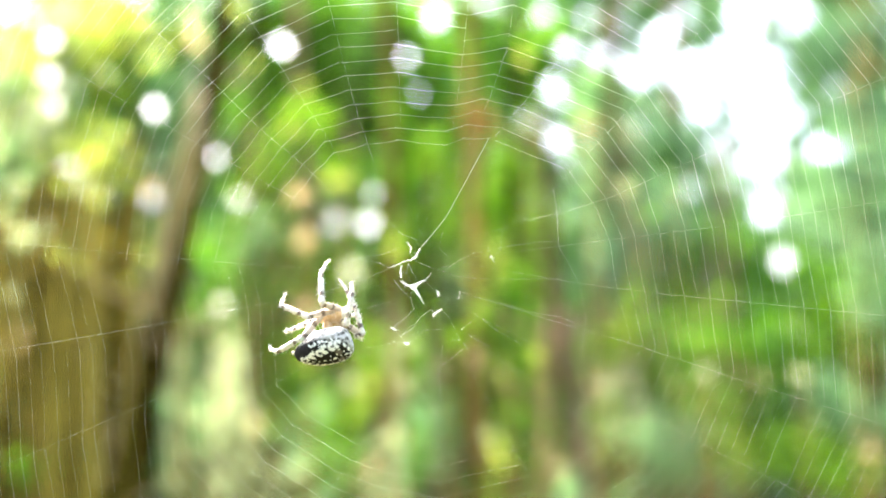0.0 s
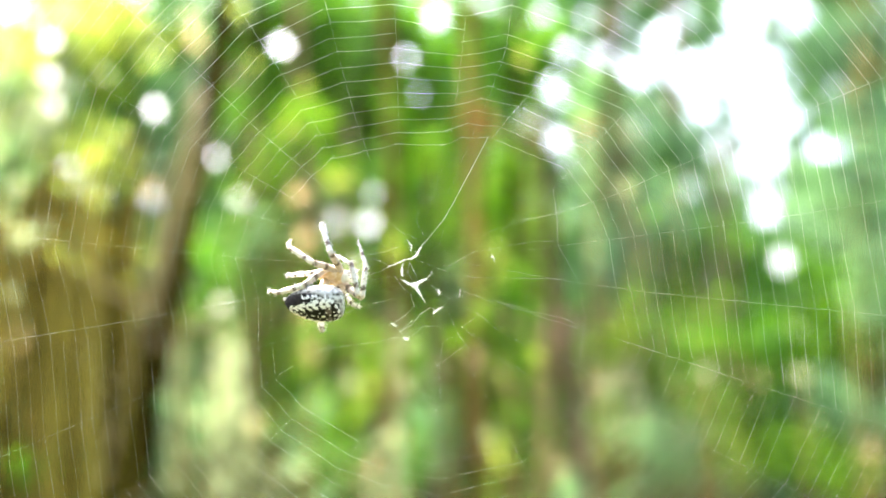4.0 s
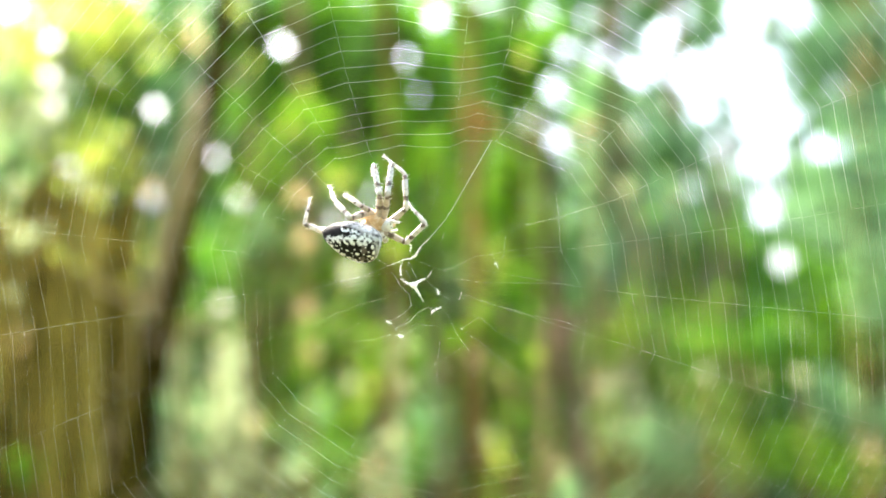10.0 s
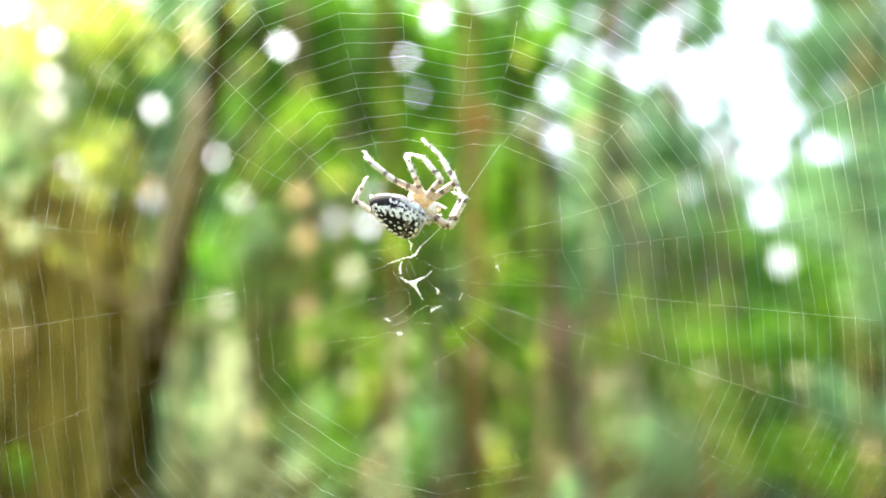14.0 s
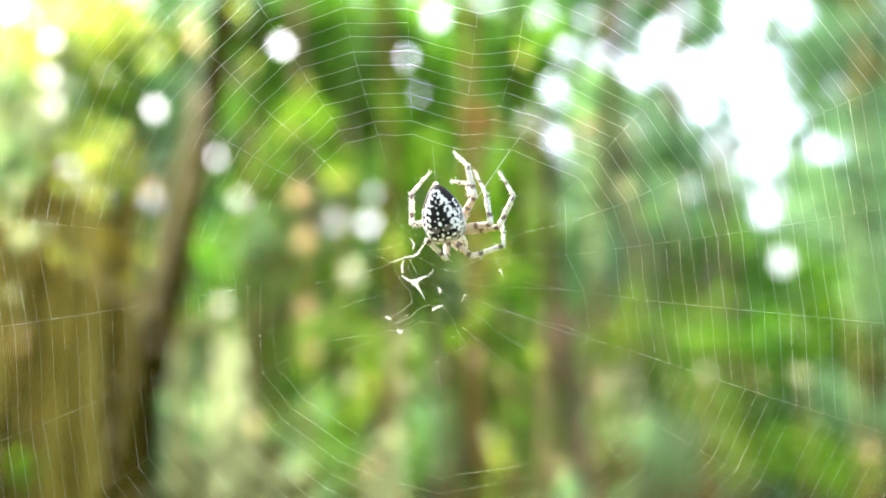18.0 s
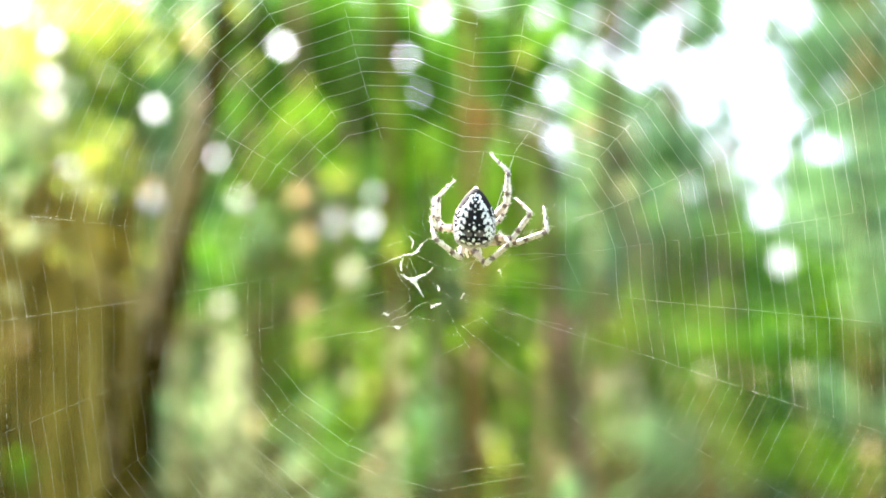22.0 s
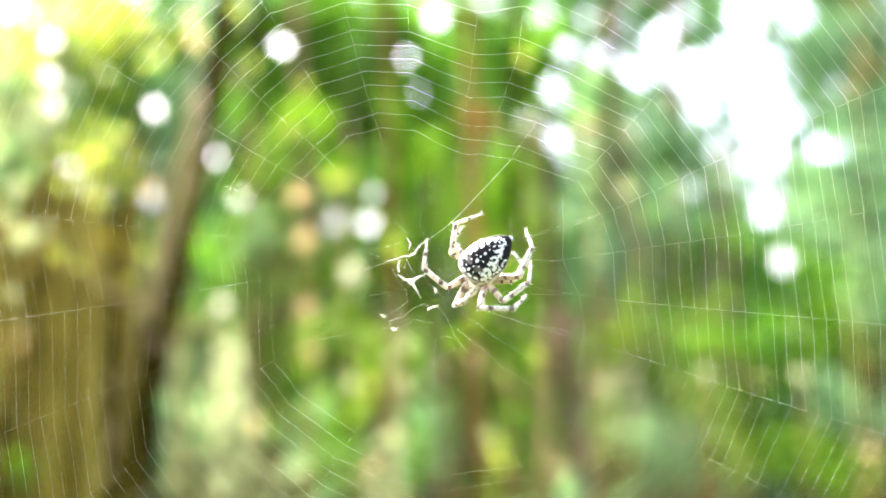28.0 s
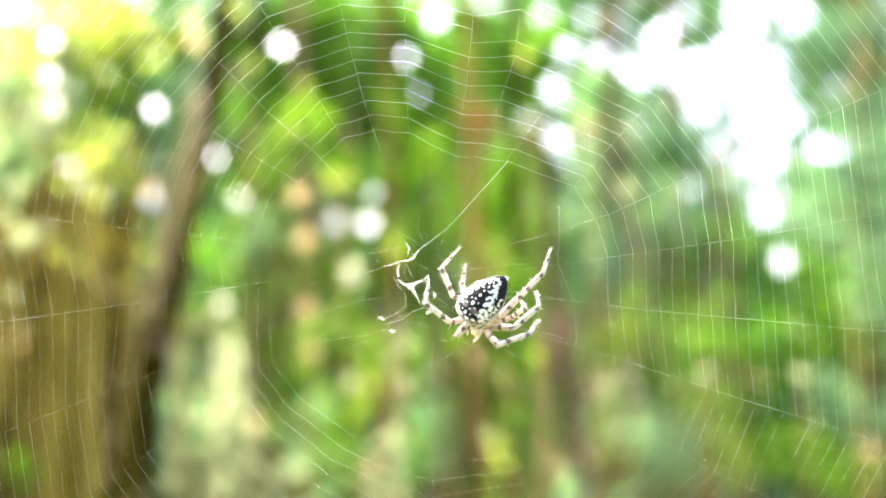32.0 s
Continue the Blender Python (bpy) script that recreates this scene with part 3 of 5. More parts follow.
SHOOTS = {"lime": "yellow-green leafy shoot on a thin stem, made up as a spot of light", "bright": "bright green leafy shoot on a thin stem", "deep": "dark green leafy shoot on a thin stem, made up as a dark patch", "pale": "pale green leafy shoot on a thin stem, made up as a spot of light",
          "cool": "soft blue-green leafy shoot on a thin stem", "straw": "straw-coloured shoot on a thin stem, made up as a tan highlight", "russet": "russet-leaved shoot on a thin stem"}


def sprigs():
    # made-up shoots for the blurred bright and coloured spots, set where the sun reaches
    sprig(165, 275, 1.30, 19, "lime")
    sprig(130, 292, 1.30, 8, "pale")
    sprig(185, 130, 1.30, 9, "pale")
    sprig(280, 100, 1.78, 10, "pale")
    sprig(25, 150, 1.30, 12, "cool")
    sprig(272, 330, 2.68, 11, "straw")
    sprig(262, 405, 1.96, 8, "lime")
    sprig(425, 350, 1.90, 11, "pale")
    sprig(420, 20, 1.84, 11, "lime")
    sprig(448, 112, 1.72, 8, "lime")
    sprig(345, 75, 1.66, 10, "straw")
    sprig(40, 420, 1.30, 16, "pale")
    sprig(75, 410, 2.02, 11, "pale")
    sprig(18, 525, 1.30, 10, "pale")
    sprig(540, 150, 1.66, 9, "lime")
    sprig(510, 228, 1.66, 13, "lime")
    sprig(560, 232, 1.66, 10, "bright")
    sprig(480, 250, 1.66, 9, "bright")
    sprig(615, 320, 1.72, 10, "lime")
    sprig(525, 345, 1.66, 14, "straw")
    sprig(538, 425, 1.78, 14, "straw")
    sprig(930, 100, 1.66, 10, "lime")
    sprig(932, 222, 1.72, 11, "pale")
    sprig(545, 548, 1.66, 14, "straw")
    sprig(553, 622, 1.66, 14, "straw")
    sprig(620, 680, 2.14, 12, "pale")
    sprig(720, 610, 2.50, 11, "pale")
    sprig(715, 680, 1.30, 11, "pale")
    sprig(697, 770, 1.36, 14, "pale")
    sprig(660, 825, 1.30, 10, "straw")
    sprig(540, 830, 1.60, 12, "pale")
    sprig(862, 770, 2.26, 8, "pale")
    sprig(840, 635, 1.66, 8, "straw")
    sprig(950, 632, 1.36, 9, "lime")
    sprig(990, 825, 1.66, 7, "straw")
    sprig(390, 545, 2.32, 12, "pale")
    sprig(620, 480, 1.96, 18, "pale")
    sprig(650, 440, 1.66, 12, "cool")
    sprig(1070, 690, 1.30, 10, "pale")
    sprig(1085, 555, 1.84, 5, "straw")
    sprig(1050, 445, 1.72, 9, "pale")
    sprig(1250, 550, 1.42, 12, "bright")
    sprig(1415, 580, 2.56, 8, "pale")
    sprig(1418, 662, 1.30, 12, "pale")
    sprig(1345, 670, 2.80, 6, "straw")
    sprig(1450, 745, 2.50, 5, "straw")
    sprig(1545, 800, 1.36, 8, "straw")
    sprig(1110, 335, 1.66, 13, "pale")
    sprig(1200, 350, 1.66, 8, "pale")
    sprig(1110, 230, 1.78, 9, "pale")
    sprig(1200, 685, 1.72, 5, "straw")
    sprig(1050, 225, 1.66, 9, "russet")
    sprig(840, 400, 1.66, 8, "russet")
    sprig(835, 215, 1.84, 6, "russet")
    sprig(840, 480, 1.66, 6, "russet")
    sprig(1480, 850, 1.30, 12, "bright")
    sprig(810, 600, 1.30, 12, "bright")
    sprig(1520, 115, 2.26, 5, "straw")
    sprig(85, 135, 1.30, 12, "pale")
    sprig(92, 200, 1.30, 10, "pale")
    sprig(235, 40, 1.66, 12, "lime")
    sprig(170, 35, 1.66, 14, "lime")
    sprig(25, 160, 1.30, 12, "cool")
    sprig(20, 260, 1.30, 15, "cool")
    sprig(30, 330, 1.30, 12, "pale")
    sprig(140, 470, 1.30, 8, "lime")
    sprig(225, 500, 1.90, 8, "lime")
    sprig(315, 660, 1.84, 11, "pale")
    sprig(310, 780, 1.66, 12, "pale")
    sprig(400, 660, 1.66, 14, "pale")
    sprig(395, 850, 1.54, 12, "pale")
    sprig(1150, 380, 1.66, 12, "bright")
    sprig(1280, 520, 1.30, 12, "bright")
    sprig(1500, 340, 1.48, 12, "cool")
    sprig(1500, 520, 1.30, 12, "cool")
    sprig(1250, 660, 1.36, 10, "pale")
    sprig(1540, 560, 2.14, 12, "cool")
    sprig(560, 300, 1.66, 8, "bright")
    sprig(700, 440, 1.84, 14, "lime")
    sprig(580, 720, 1.72, 10, "cool")
    sprig(690, 640, 1.30, 10, "pale")
    sprig(60, 300, 1.30, 13, "cool")
    sprig(10, 380, 1.30, 12, "pale")
    sprig(170, 360, 1.36, 11, "lime")
    sprig(258, 450, 1.42, 9, "lime")
    sprig(100, 450, 1.36, 8, "lime")
    sprig(345, 60, 1.90, 12, "straw")
    sprig(335, 30, 1.66, 9, "straw")
    sprig(320, 700, 1.72, 13, "pale")
    sprig(340, 800, 1.66, 13, "pale")
    sprig(420, 700, 1.66, 13, "pale")
    sprig(300, 850, 1.54, 12, "pale")
    sprig(450, 750, 1.84, 11, "straw")
    sprig(430, 820, 1.60, 12, "pale")
    sprig(360, 740, 1.96, 12, "pale")
    sprig(825, 120, 1.78, 8, "russet")
    sprig(835, 180, 1.84, 8, "russet")
    sprig(1045, 215, 1.36, 8, "russet")
    sprig(1520, 90, 2.86, 8, "straw")
    sprig(590, 320, 1.66, 11, "lime")
    sprig(395, 305, 1.66, 9, "cool")
    sprig(150, 330, 1.30, 11, "pale")
    sprig(110, 330, 1.30, 10, "lime")
    sprig(210, 240, 1.30, 10, "lime")
    sprig(430, 230, 1.72, 11, "bright")
    sprig(500, 300, 1.78, 11, "bright")
    sprig(700, 420, 1.66, 11, "bright")
    # made-up dense dark-leaved shoots for the dark patches, set out of the sun
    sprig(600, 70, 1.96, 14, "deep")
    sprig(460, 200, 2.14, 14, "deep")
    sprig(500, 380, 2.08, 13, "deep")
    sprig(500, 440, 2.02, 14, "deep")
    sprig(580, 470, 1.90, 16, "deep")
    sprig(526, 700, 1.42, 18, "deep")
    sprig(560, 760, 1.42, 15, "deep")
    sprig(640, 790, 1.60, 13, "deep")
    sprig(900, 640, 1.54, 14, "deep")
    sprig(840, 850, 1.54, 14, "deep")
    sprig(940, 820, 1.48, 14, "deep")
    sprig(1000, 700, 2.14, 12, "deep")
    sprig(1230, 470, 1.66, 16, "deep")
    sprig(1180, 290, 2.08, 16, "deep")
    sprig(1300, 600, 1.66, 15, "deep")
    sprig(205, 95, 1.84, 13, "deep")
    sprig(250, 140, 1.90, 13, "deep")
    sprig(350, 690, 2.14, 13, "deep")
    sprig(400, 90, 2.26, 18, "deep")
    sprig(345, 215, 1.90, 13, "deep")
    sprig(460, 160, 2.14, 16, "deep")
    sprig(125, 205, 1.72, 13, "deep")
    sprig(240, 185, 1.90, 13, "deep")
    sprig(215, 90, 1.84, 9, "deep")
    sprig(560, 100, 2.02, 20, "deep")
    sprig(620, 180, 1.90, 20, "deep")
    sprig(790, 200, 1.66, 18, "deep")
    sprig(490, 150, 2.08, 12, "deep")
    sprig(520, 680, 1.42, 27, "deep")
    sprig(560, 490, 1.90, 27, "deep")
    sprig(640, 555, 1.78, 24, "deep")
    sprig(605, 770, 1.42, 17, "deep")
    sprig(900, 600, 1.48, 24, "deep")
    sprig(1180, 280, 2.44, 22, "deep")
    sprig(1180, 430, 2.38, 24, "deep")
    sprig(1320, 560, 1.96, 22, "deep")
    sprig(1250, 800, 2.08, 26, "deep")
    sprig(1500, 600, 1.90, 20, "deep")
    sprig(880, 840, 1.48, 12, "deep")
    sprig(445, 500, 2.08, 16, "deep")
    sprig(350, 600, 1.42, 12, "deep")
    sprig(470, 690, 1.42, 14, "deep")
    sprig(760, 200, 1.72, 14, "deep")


def shade_tree(x, y, wide, top, seed):
    """An unseen tall tree overhead, added beside or behind the viewer to shade the glade."""
    rng = np.random.default_rng(seed)
    thing = new("added_shade_tree")
    thing.location = (x, y, 0)
    pts = [Vector((0.08 * noise.noise(Vector((seed, k, 2))), 0.08 * noise.noise(Vector((seed, k, 7))), -0.2 + k * top / 10)) for k in range(11)]
    part("trunk", mesh_of("trunk", *tube(pts, [0.17 * (1.25 if k == 0 else 1) * (1 - 0.06 * k) for k in range(11)], 14), BARK["dark"], True), thing)
    for i in range(9):
        p = pts[7 + i % 3]
        an = 0.7 * i * 3 + seed
        e = p + Vector((math.cos(an) * wide * 0.8, math.sin(an) * wide * 0.8, 0.5))
        part("limb", mesh_of("limb", *tube((p, p.lerp(e, 0.5) + Vector((0, 0, -0.1)), e), (0.07, 0.05, 0.015), 7), BARK["dark"], True), thing)
    spots = blob_spots(rng, (x, y, top), (wide, wide, 1.1), 4200, 46, 0.3)
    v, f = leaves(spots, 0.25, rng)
    part("crown", mesh_of("crown", np.asarray(v) - np.array((x, y, 0)), f, LEAF["green"]), thing, kind="stuff")
    tagged(thing, "unseen tall tree with a broad green crown, added to shade the glade", "tree", group="tall trees round the glade")


def far_woods():
    """Woods that close the place all round, thick ahead."""
    rng = np.random.default_rng(5)
    for name, lo, hi, n, far0, far1, size, leaf in (("far_woods_ahead", -32, 32, 64000, 9.0, 12.5, 0.16, "green"), ("far_woods_behind", 32, 328, 16000, 12.0, 16.0, 0.42, "green")):
        an = np.radians(rng.uniform(lo, hi, n))
        r = rng.uniform(far0, far1, n)
        top = 6.2 if lo < 0 else 4.0
        z = rng.uniform(0.0, 1.0, n) ** 0.9 * (top + 0.8 * np.sin(an * 9) + 0.5 * np.sin(an * 23))
        spots = np.stack((np.sin(an) * r, np.cos(an) * r, z), 1)
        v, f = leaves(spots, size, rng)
        # the woods ahead take the leaf colour that has haze in it
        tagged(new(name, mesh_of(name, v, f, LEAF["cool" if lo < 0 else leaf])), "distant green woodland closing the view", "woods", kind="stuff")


woodland()
sprigs()
far_woods()
# unseen trees added to hold back light from the sky and sun
for tall in ((-3.5, -8.5, 3.0, 7.4, 62), (4.2, 4.2, 3.3, 7.6, 63), (-7.5, 0.5, 3.0, 7.6, 64), (3.0, -7.0, 3.2, 7.0, 65)):
    shade_tree(*tall)

# ---- the orb web ----
SILK, st, sp = nodes_of("silk")
sp.inputs["Base Color"].default_value = (0.86, 0.87, 0.84, 1)
sp.inputs["Roughness"].default_value = 0.5
sn = put(st, "ShaderNodeTexNoise", {"Vector": put(st, "ShaderNodeTexCoord").outputs["Object"], "Scale": 900.0})
st.links.new(ramp(st, sn.outputs[0], ((0.3, (0.74, 0.75, 0.68)), (0.7, (0.94, 0.94, 0.86)))), sp.inputs["Base Color"])

HUB = (752, 478)
# thickness of each radius stands in for how brightly it glints
RADIUS_GLINT = (0.25, 0.18, 0.14, 0.22, 0.24, 0.22, 0.22, 0.18, 0.18, 0.16, 0.22, 0.22, 0.24, 0.18, 0.24, 0.24, 0.16, 0.10, 0.09, 0.08, 0.08, 0.08, 0.10, 0.09, 0.15)
RADII = []


def radius(*places):
    """A radius by its places from the hub outwards."""
    RADII.append(places)


radius((700, 470), (510, 495), (240, 541), (0, 577))
radius((650, 445), (440, 430), (270, 413), (80, 393))
radius((640, 405), (450, 352), (300, 305), (205, 278))
radius((650, 385), (482, 295), (335, 208), (165, 108))
radius((690, 400), (560, 270), (480, 202), (400, 122), (300, 30))
radius((700, 410), (630, 275), (570, 180), (523, 107), (465, 17))
radius((718, 430), (680, 272), (650, 182), (625, 90), (603, 0))
radius((738, 400), (729, 234), (727, 183), (723, 65), (720, 0))
radius((760, 430), (815, 262), (832, 148), (843, 45), (846, 0))
radius((790, 420), (855, 260), (890, 175), (918, 95), (930, 0))
radius((905, 264), (985, 160), (1060, 50))
radius((820, 460), (960, 385), (1035, 305), (1100, 235), (1290, 20))
radius((830, 440), (870, 430), (1090, 365), (1290, 272), (1568, 150))
radius((820, 478), (880, 468), (1090, 440), (1330, 408), (1568, 368))
radius((820, 480), (1010, 513), (1160, 533), (1370, 553), (1568, 572))
radius((820, 530), (1010, 590), (1115, 620), (1345, 697), (1525, 753))
radius((830, 560), (1025, 662), (1115, 725), (1265, 812), (1325, 842))
radius((820, 580), (960, 690), (1085, 800), (1150, 880))
radius((800, 590), (850, 680), (905, 780), (960, 880))
radius((772, 600), (770, 700), (775, 810), (780, 880))
radius((745, 580), (720, 700), (690, 810), (665, 880))
radius((735, 560), (690, 660), (640, 760), (560, 880))
radius((720, 520), (600, 640), (487, 752), (390, 872))
radius((710, 520), (480, 650), (300, 783), (170, 877))
radius((720, 500), (560, 560), (415, 607), (255, 675), (103, 737))
# how far from the hub the sticky spiral begins on each radius
BEGINS = (270, 285, 275, 268, 265, 270, 257, 245, 225, 243, 264, 320, 330, 340, 348, 390, 402, 372, 360, 340, 322, 315, 312, 314, 290)
STEPS = (22, 23, 24, 25, 25, 25.5, 25.8, 24.7, 24.2, 26, 25, 23, 24, 22.5, 23.5, 24, 23, 25, 27, 28, 28, 27, 26, 25, 23)


def along(line, far):
    """The place on a radius that is far from the hub; past its last place it runs straight on."""
    h = Vector(HUB)
    pts = [Vector(p) for p in line]
    for a, c in zip(pts, pts[1:]):
        if (c - h).length >= far or c is pts[-1]:
            ra, rc = (a - h).length, (c - h).length
            return a + (c - a) * ((far - ra) / (rc - ra))


def edge_of(line):
    """Where a radius meets the web's outer frame."""
    far = 500.0
    while True:
        p = along(line, far)
        if ((p.x - 784) / 1180) ** 2 + ((p.y - 441) / 800) ** 2 > 1 or far > 2500:
            return p
        far += 10


def thread(points, thick=0.5):
    pts = [on_web(*p) for p in points]
    wide = thick if isinstance(thick, (list, tuple)) else [thick] * len(pts)
    return tube(pts, [w * 0.5 * S for w in wide], 4, False)


# spiral thickness by sector stands in for how brightly the silk glints there
SPIRAL_GLINT = (0.12, 0.17, 0.23, 0.27, 0.33, 0.43, 0.47, 0.47, 0.41, 0.37, 0.34, 0.31, 0.28, 0.22, 0.17, 0.11, 0.10, 0.12, 0.15, 0.19, 0.23, 0.25, 0.23, 0.15, 0.12)


# the thread from the hub that the spider takes up while it sits before it
GATHERED = []


def orb_web():
    web = new("orb_web")
    web.matrix_world = WEB
    tagged(web, "fine white silk orb web strung between two saplings", "spider web")
    pieces = []
    n = len(RADII)
    rng = random.Random(4)
    ends = [edge_of(r) for r in RADII]
    for i, line in enumerate(RADII):
        pts = [HUB] + [tuple(p) for p in line] + [tuple(ends[i])]
        if (Vector(pts[-1]) - Vector(HUB)).length < (Vector(pts[-2]) - Vector(HUB)).length:
            pts.pop()
        mids = [(p[0], p[1]) for p in pts]
        glints = []
        for k in range(7):
            q = along(line, rng.uniform(200, 700))
            if q:
                glints.append(bead(q, rng.uniform(0.3, 0.75)))
        # short thicker dashes shaped to stand in for bright glints on the silk
        for k in range(4):
            d = rng.uniform(230, 720)
            p, q = along(line, d), along(line, d + rng.uniform(8, 20))
            glints.append(thread((p, p.lerp(q, 0.5), q), (0.1, RADIUS_GLINT[i] * rng.uniform(2.0, 3.4), 0.1)))
        wide = [RADIUS_GLINT[i] * (0.3 if (Vector(p) - Vector(HUB)).length < 260 else 1.0) for p in mids[1:]]
        ob = part("radius_thread", mesh_of("radius_thread", *joined([thread(mids[1:], wide)] + glints), SILK), web, "straight silk radius thread")
        pieces.append((ob, [Vector(p) for p in mids[1:]]))
    for i in range(n):
        j = (i + 1) % n
        for k in range(34):
            a, c = along(RADII[i], BEGINS[i] + k * STEPS[i]), along(RADII[j], BEGINS[j] + k * STEPS[j])
            if max(abs(a.x - 784) / 1000, abs(a.y - 441) / 620) > 1 or max(abs(c.x - 784) / 1000, abs(c.y - 441) / 620) > 1:
                continue
            if rng.random() < 0.03:
                continue
            a2 = a + Vector((rng.uniform(-2.0, 2.0), rng.uniform(-2.0, 2.0)))
            m = a2.lerp(c, 0.5) + (Vector(HUB) - a2).normalized() * rng.uniform(0, 2.5)
            w = SPIRAL_GLINT[i] * rng.uniform(0.75, 1.2)
            bits = [thread((a2, m, c), (w, w * rng.uniform(0.6, 1.1), w))]
            if rng.random() < 0.3:
                bits.append(bead(c, rng.uniform(0.3, 0.7)))
            ob = part("spiral_thread", mesh_of("spiral_thread", *joined(bits), SILK), web)
            pieces.append((ob, [a, c]))
    # frame threads round the outside and their ties
    for i in range(n):
        a, c = ends[i], ends[(i + 1) % n]
        part("frame_thread", mesh_of("frame_thread", *thread((a, c), 0.5), SILK), web)
    for x, y in ((-560, -300), (-560, 1150), (2130, -300), (2130, 1150)):
        near = min(ends, key=lambda p: (p.x - x) ** 2 + (p.y - y) ** 2)
        part("anchor_thread", mesh_of("anchor_thread", *thread((near, (x, y)), 0.6), SILK), web)
    # the loose threads of the hub, laid as short zigzag ties
    def tie(*line, thick=0.2):
        bits = [thread(line, thick)]
        for a, c in zip(line, line[1:]):
            if rng.random() < 0.7:
                bits.append(bead(Vector(a).lerp(Vector(c), rng.choice((0.0, rng.random()))), rng.uniform(0.5, 1.0)))
        ob = part("hub_thread", mesh_of("hub_thread", *joined(bits), SILK), web)
        pieces.append((ob, [Vector(p) for p in line]))

    tie((737, 450), (750, 433), (762, 424), thick=0.9)
    tie((762, 424), (800, 392), (818, 372), (862, 318), (905, 265), thick=0.75)
    pieces[-1] = (pieces[-1][0], [Vector((762, 424)), Vector((905, 265))])
    GATHERED.append(pieces[-1][0])
    tie((728, 455), (722, 475), (730, 492))
    tie((727, 460), (733, 474), (740, 487), thick=0.45)
    tie((742, 456), (760, 465), (775, 473), (792, 479))
    tie((792, 479), (806, 480), (825, 470), (850, 459), (878, 457), (905, 452), (960, 448), (1002, 450))
    tie((879, 458), (885, 476))
    tie((889, 475), (902, 464), (905, 430), (925, 410), (1003, 396), (1065, 372))
    tie((765, 485), (760, 495), (775, 512), (790, 522), (803, 531))
    tie((690, 464), (676, 455), (640, 445))
    tie((700, 478), (712, 500), (726, 515), (728, 530), (729, 535), (712, 550), (690, 561), thick=0.36)
    tie((698, 572), (724, 562), (740, 547), (760, 538), (768, 545), thick=0.5)
    tie((698, 572), (722, 556))
    tie((784, 543), (797, 556), (812, 590), (835, 620))
    tie((560, 606), (630, 594), (660, 592), (690, 583), (708, 584), thick=0.18)
    tie((690, 563), (700, 576), (708, 585))
    tie((708, 585), (728, 578), (742, 567), (775, 572))
    tie((815, 535), (824, 521), (860, 537), (905, 552), (940, 564), thick=0.14)
    tie((824, 521), (831, 555), (855, 564), (880, 588), (920, 612), (960, 640), thick=0.13)
    tie((820, 580), (840, 597), (855, 606), (895, 645), (925, 670), thick=0.13)
    tie((820, 580), (855, 565))
    tie((790, 596), (802, 595), (815, 597))
    tie((826, 610), (800, 625), (770, 640))
    tie((810, 498), (850, 505), (900, 508), (1010, 513))
    tie((890, 548), (940, 565), (1000, 577), (1040, 594))
    tie((745, 420), (716, 405), (700, 385), thick=0.2)
    tie((757, 415), (748, 395), (752, 370), thick=0.2)
    tie((795, 410), (785, 440), (800, 455), thick=0.2)
    tie((560, 500), (650, 480), (690, 466), thick=0.25)
    tie((610, 620), (690, 590), (735, 565), thick=0.12)
    tie((560, 560), (640, 530), (690, 520), thick=0.2)
    tie((620, 445), (680, 440), (715, 430), thick=0.2)
    tie((780, 600), (775, 650), (780, 700), thick=0.2)
    tie((1000, 350), (1003, 396), (1002, 450), (1033, 515), thick=0.28)
    tie((1033, 515), (1042, 580), (1030, 650), thick=0.2)
    # clots of bunched silk and remains hanging about the hub: places and how thick the silk lies at each
    for line in (((690, 464, 1.6), (705, 460, 2.2), (718, 455, 2.4), (733, 452, 4.2), (741, 446, 5.0), (750, 433, 2.2)), ((726, 421, 1.5), (733, 431, 3.0), (730, 443, 2.2)), ((714, 462, 2.2), (711, 475, 4.0), (713, 484, 2.0)),
                 ((711, 488, 2.0), (721, 494, 5.0), (730, 499, 8.0), (737, 500, 9.5), (743, 494, 5.5), (749, 490, 4.4), (757, 489, 2.0)), ((736, 503, 8.0), (742, 511, 5.0), (746, 518, 2.6), (752, 531, 1.6)),
                 ((776, 508, 2.4), (779, 514, 4.6), (779, 520, 2.0)), ((766, 547, 4.6), (772, 544, 4.6), (778, 542, 3.0), (785, 540, 2.0)), ((881, 481, 1.6), (886, 478, 3.0), (890, 490, 2.2)),
                 ((684, 559, 3.0), (688, 562, 6.0), (693, 563, 3.6)), ((705, 584, 3.6), (708, 586, 6.0), (711, 587, 3.4)), ((758, 487, 1.4), (764, 482, 2.4), (766, 478, 1.2)), ((822, 522, 2.0), (817, 533, 1.8))):
        bits = []
        for (x0, y0, w0), (x1, y1, w1) in zip(line, line[1:]):
            n = max(2, int(math.hypot(x1 - x0, y1 - y0) / 2.0))
            for k in range(n):
                u = k / n
                w = w0 + (w1 - w0) * u
                bits.append(flake(x0 + (x1 - x0) * u + rng.gauss(0, 0.14 * w), y0 + (y1 - y0) * u + rng.gauss(0, 0.14 * w), 0.5 * w * rng.uniform(0.8, 1.15), rng))
            for k in range(7):
                u = rng.random()
                x, y, w = x0 + (x1 - x0) * u, y0 + (y1 - y0) * u, w0 + (w1 - w0) * u
                an, ln = rng.uniform(0, 6.3), rng.uniform(0.6, 1.4) * (1.5 + w)
                bits.append(tube([on_web(x, y, 0), on_web(x + ln * math.cos(an), y + ln * math.sin(an), rng.uniform(-2, 2))], [0.2 * S, 0.08 * S], 4))
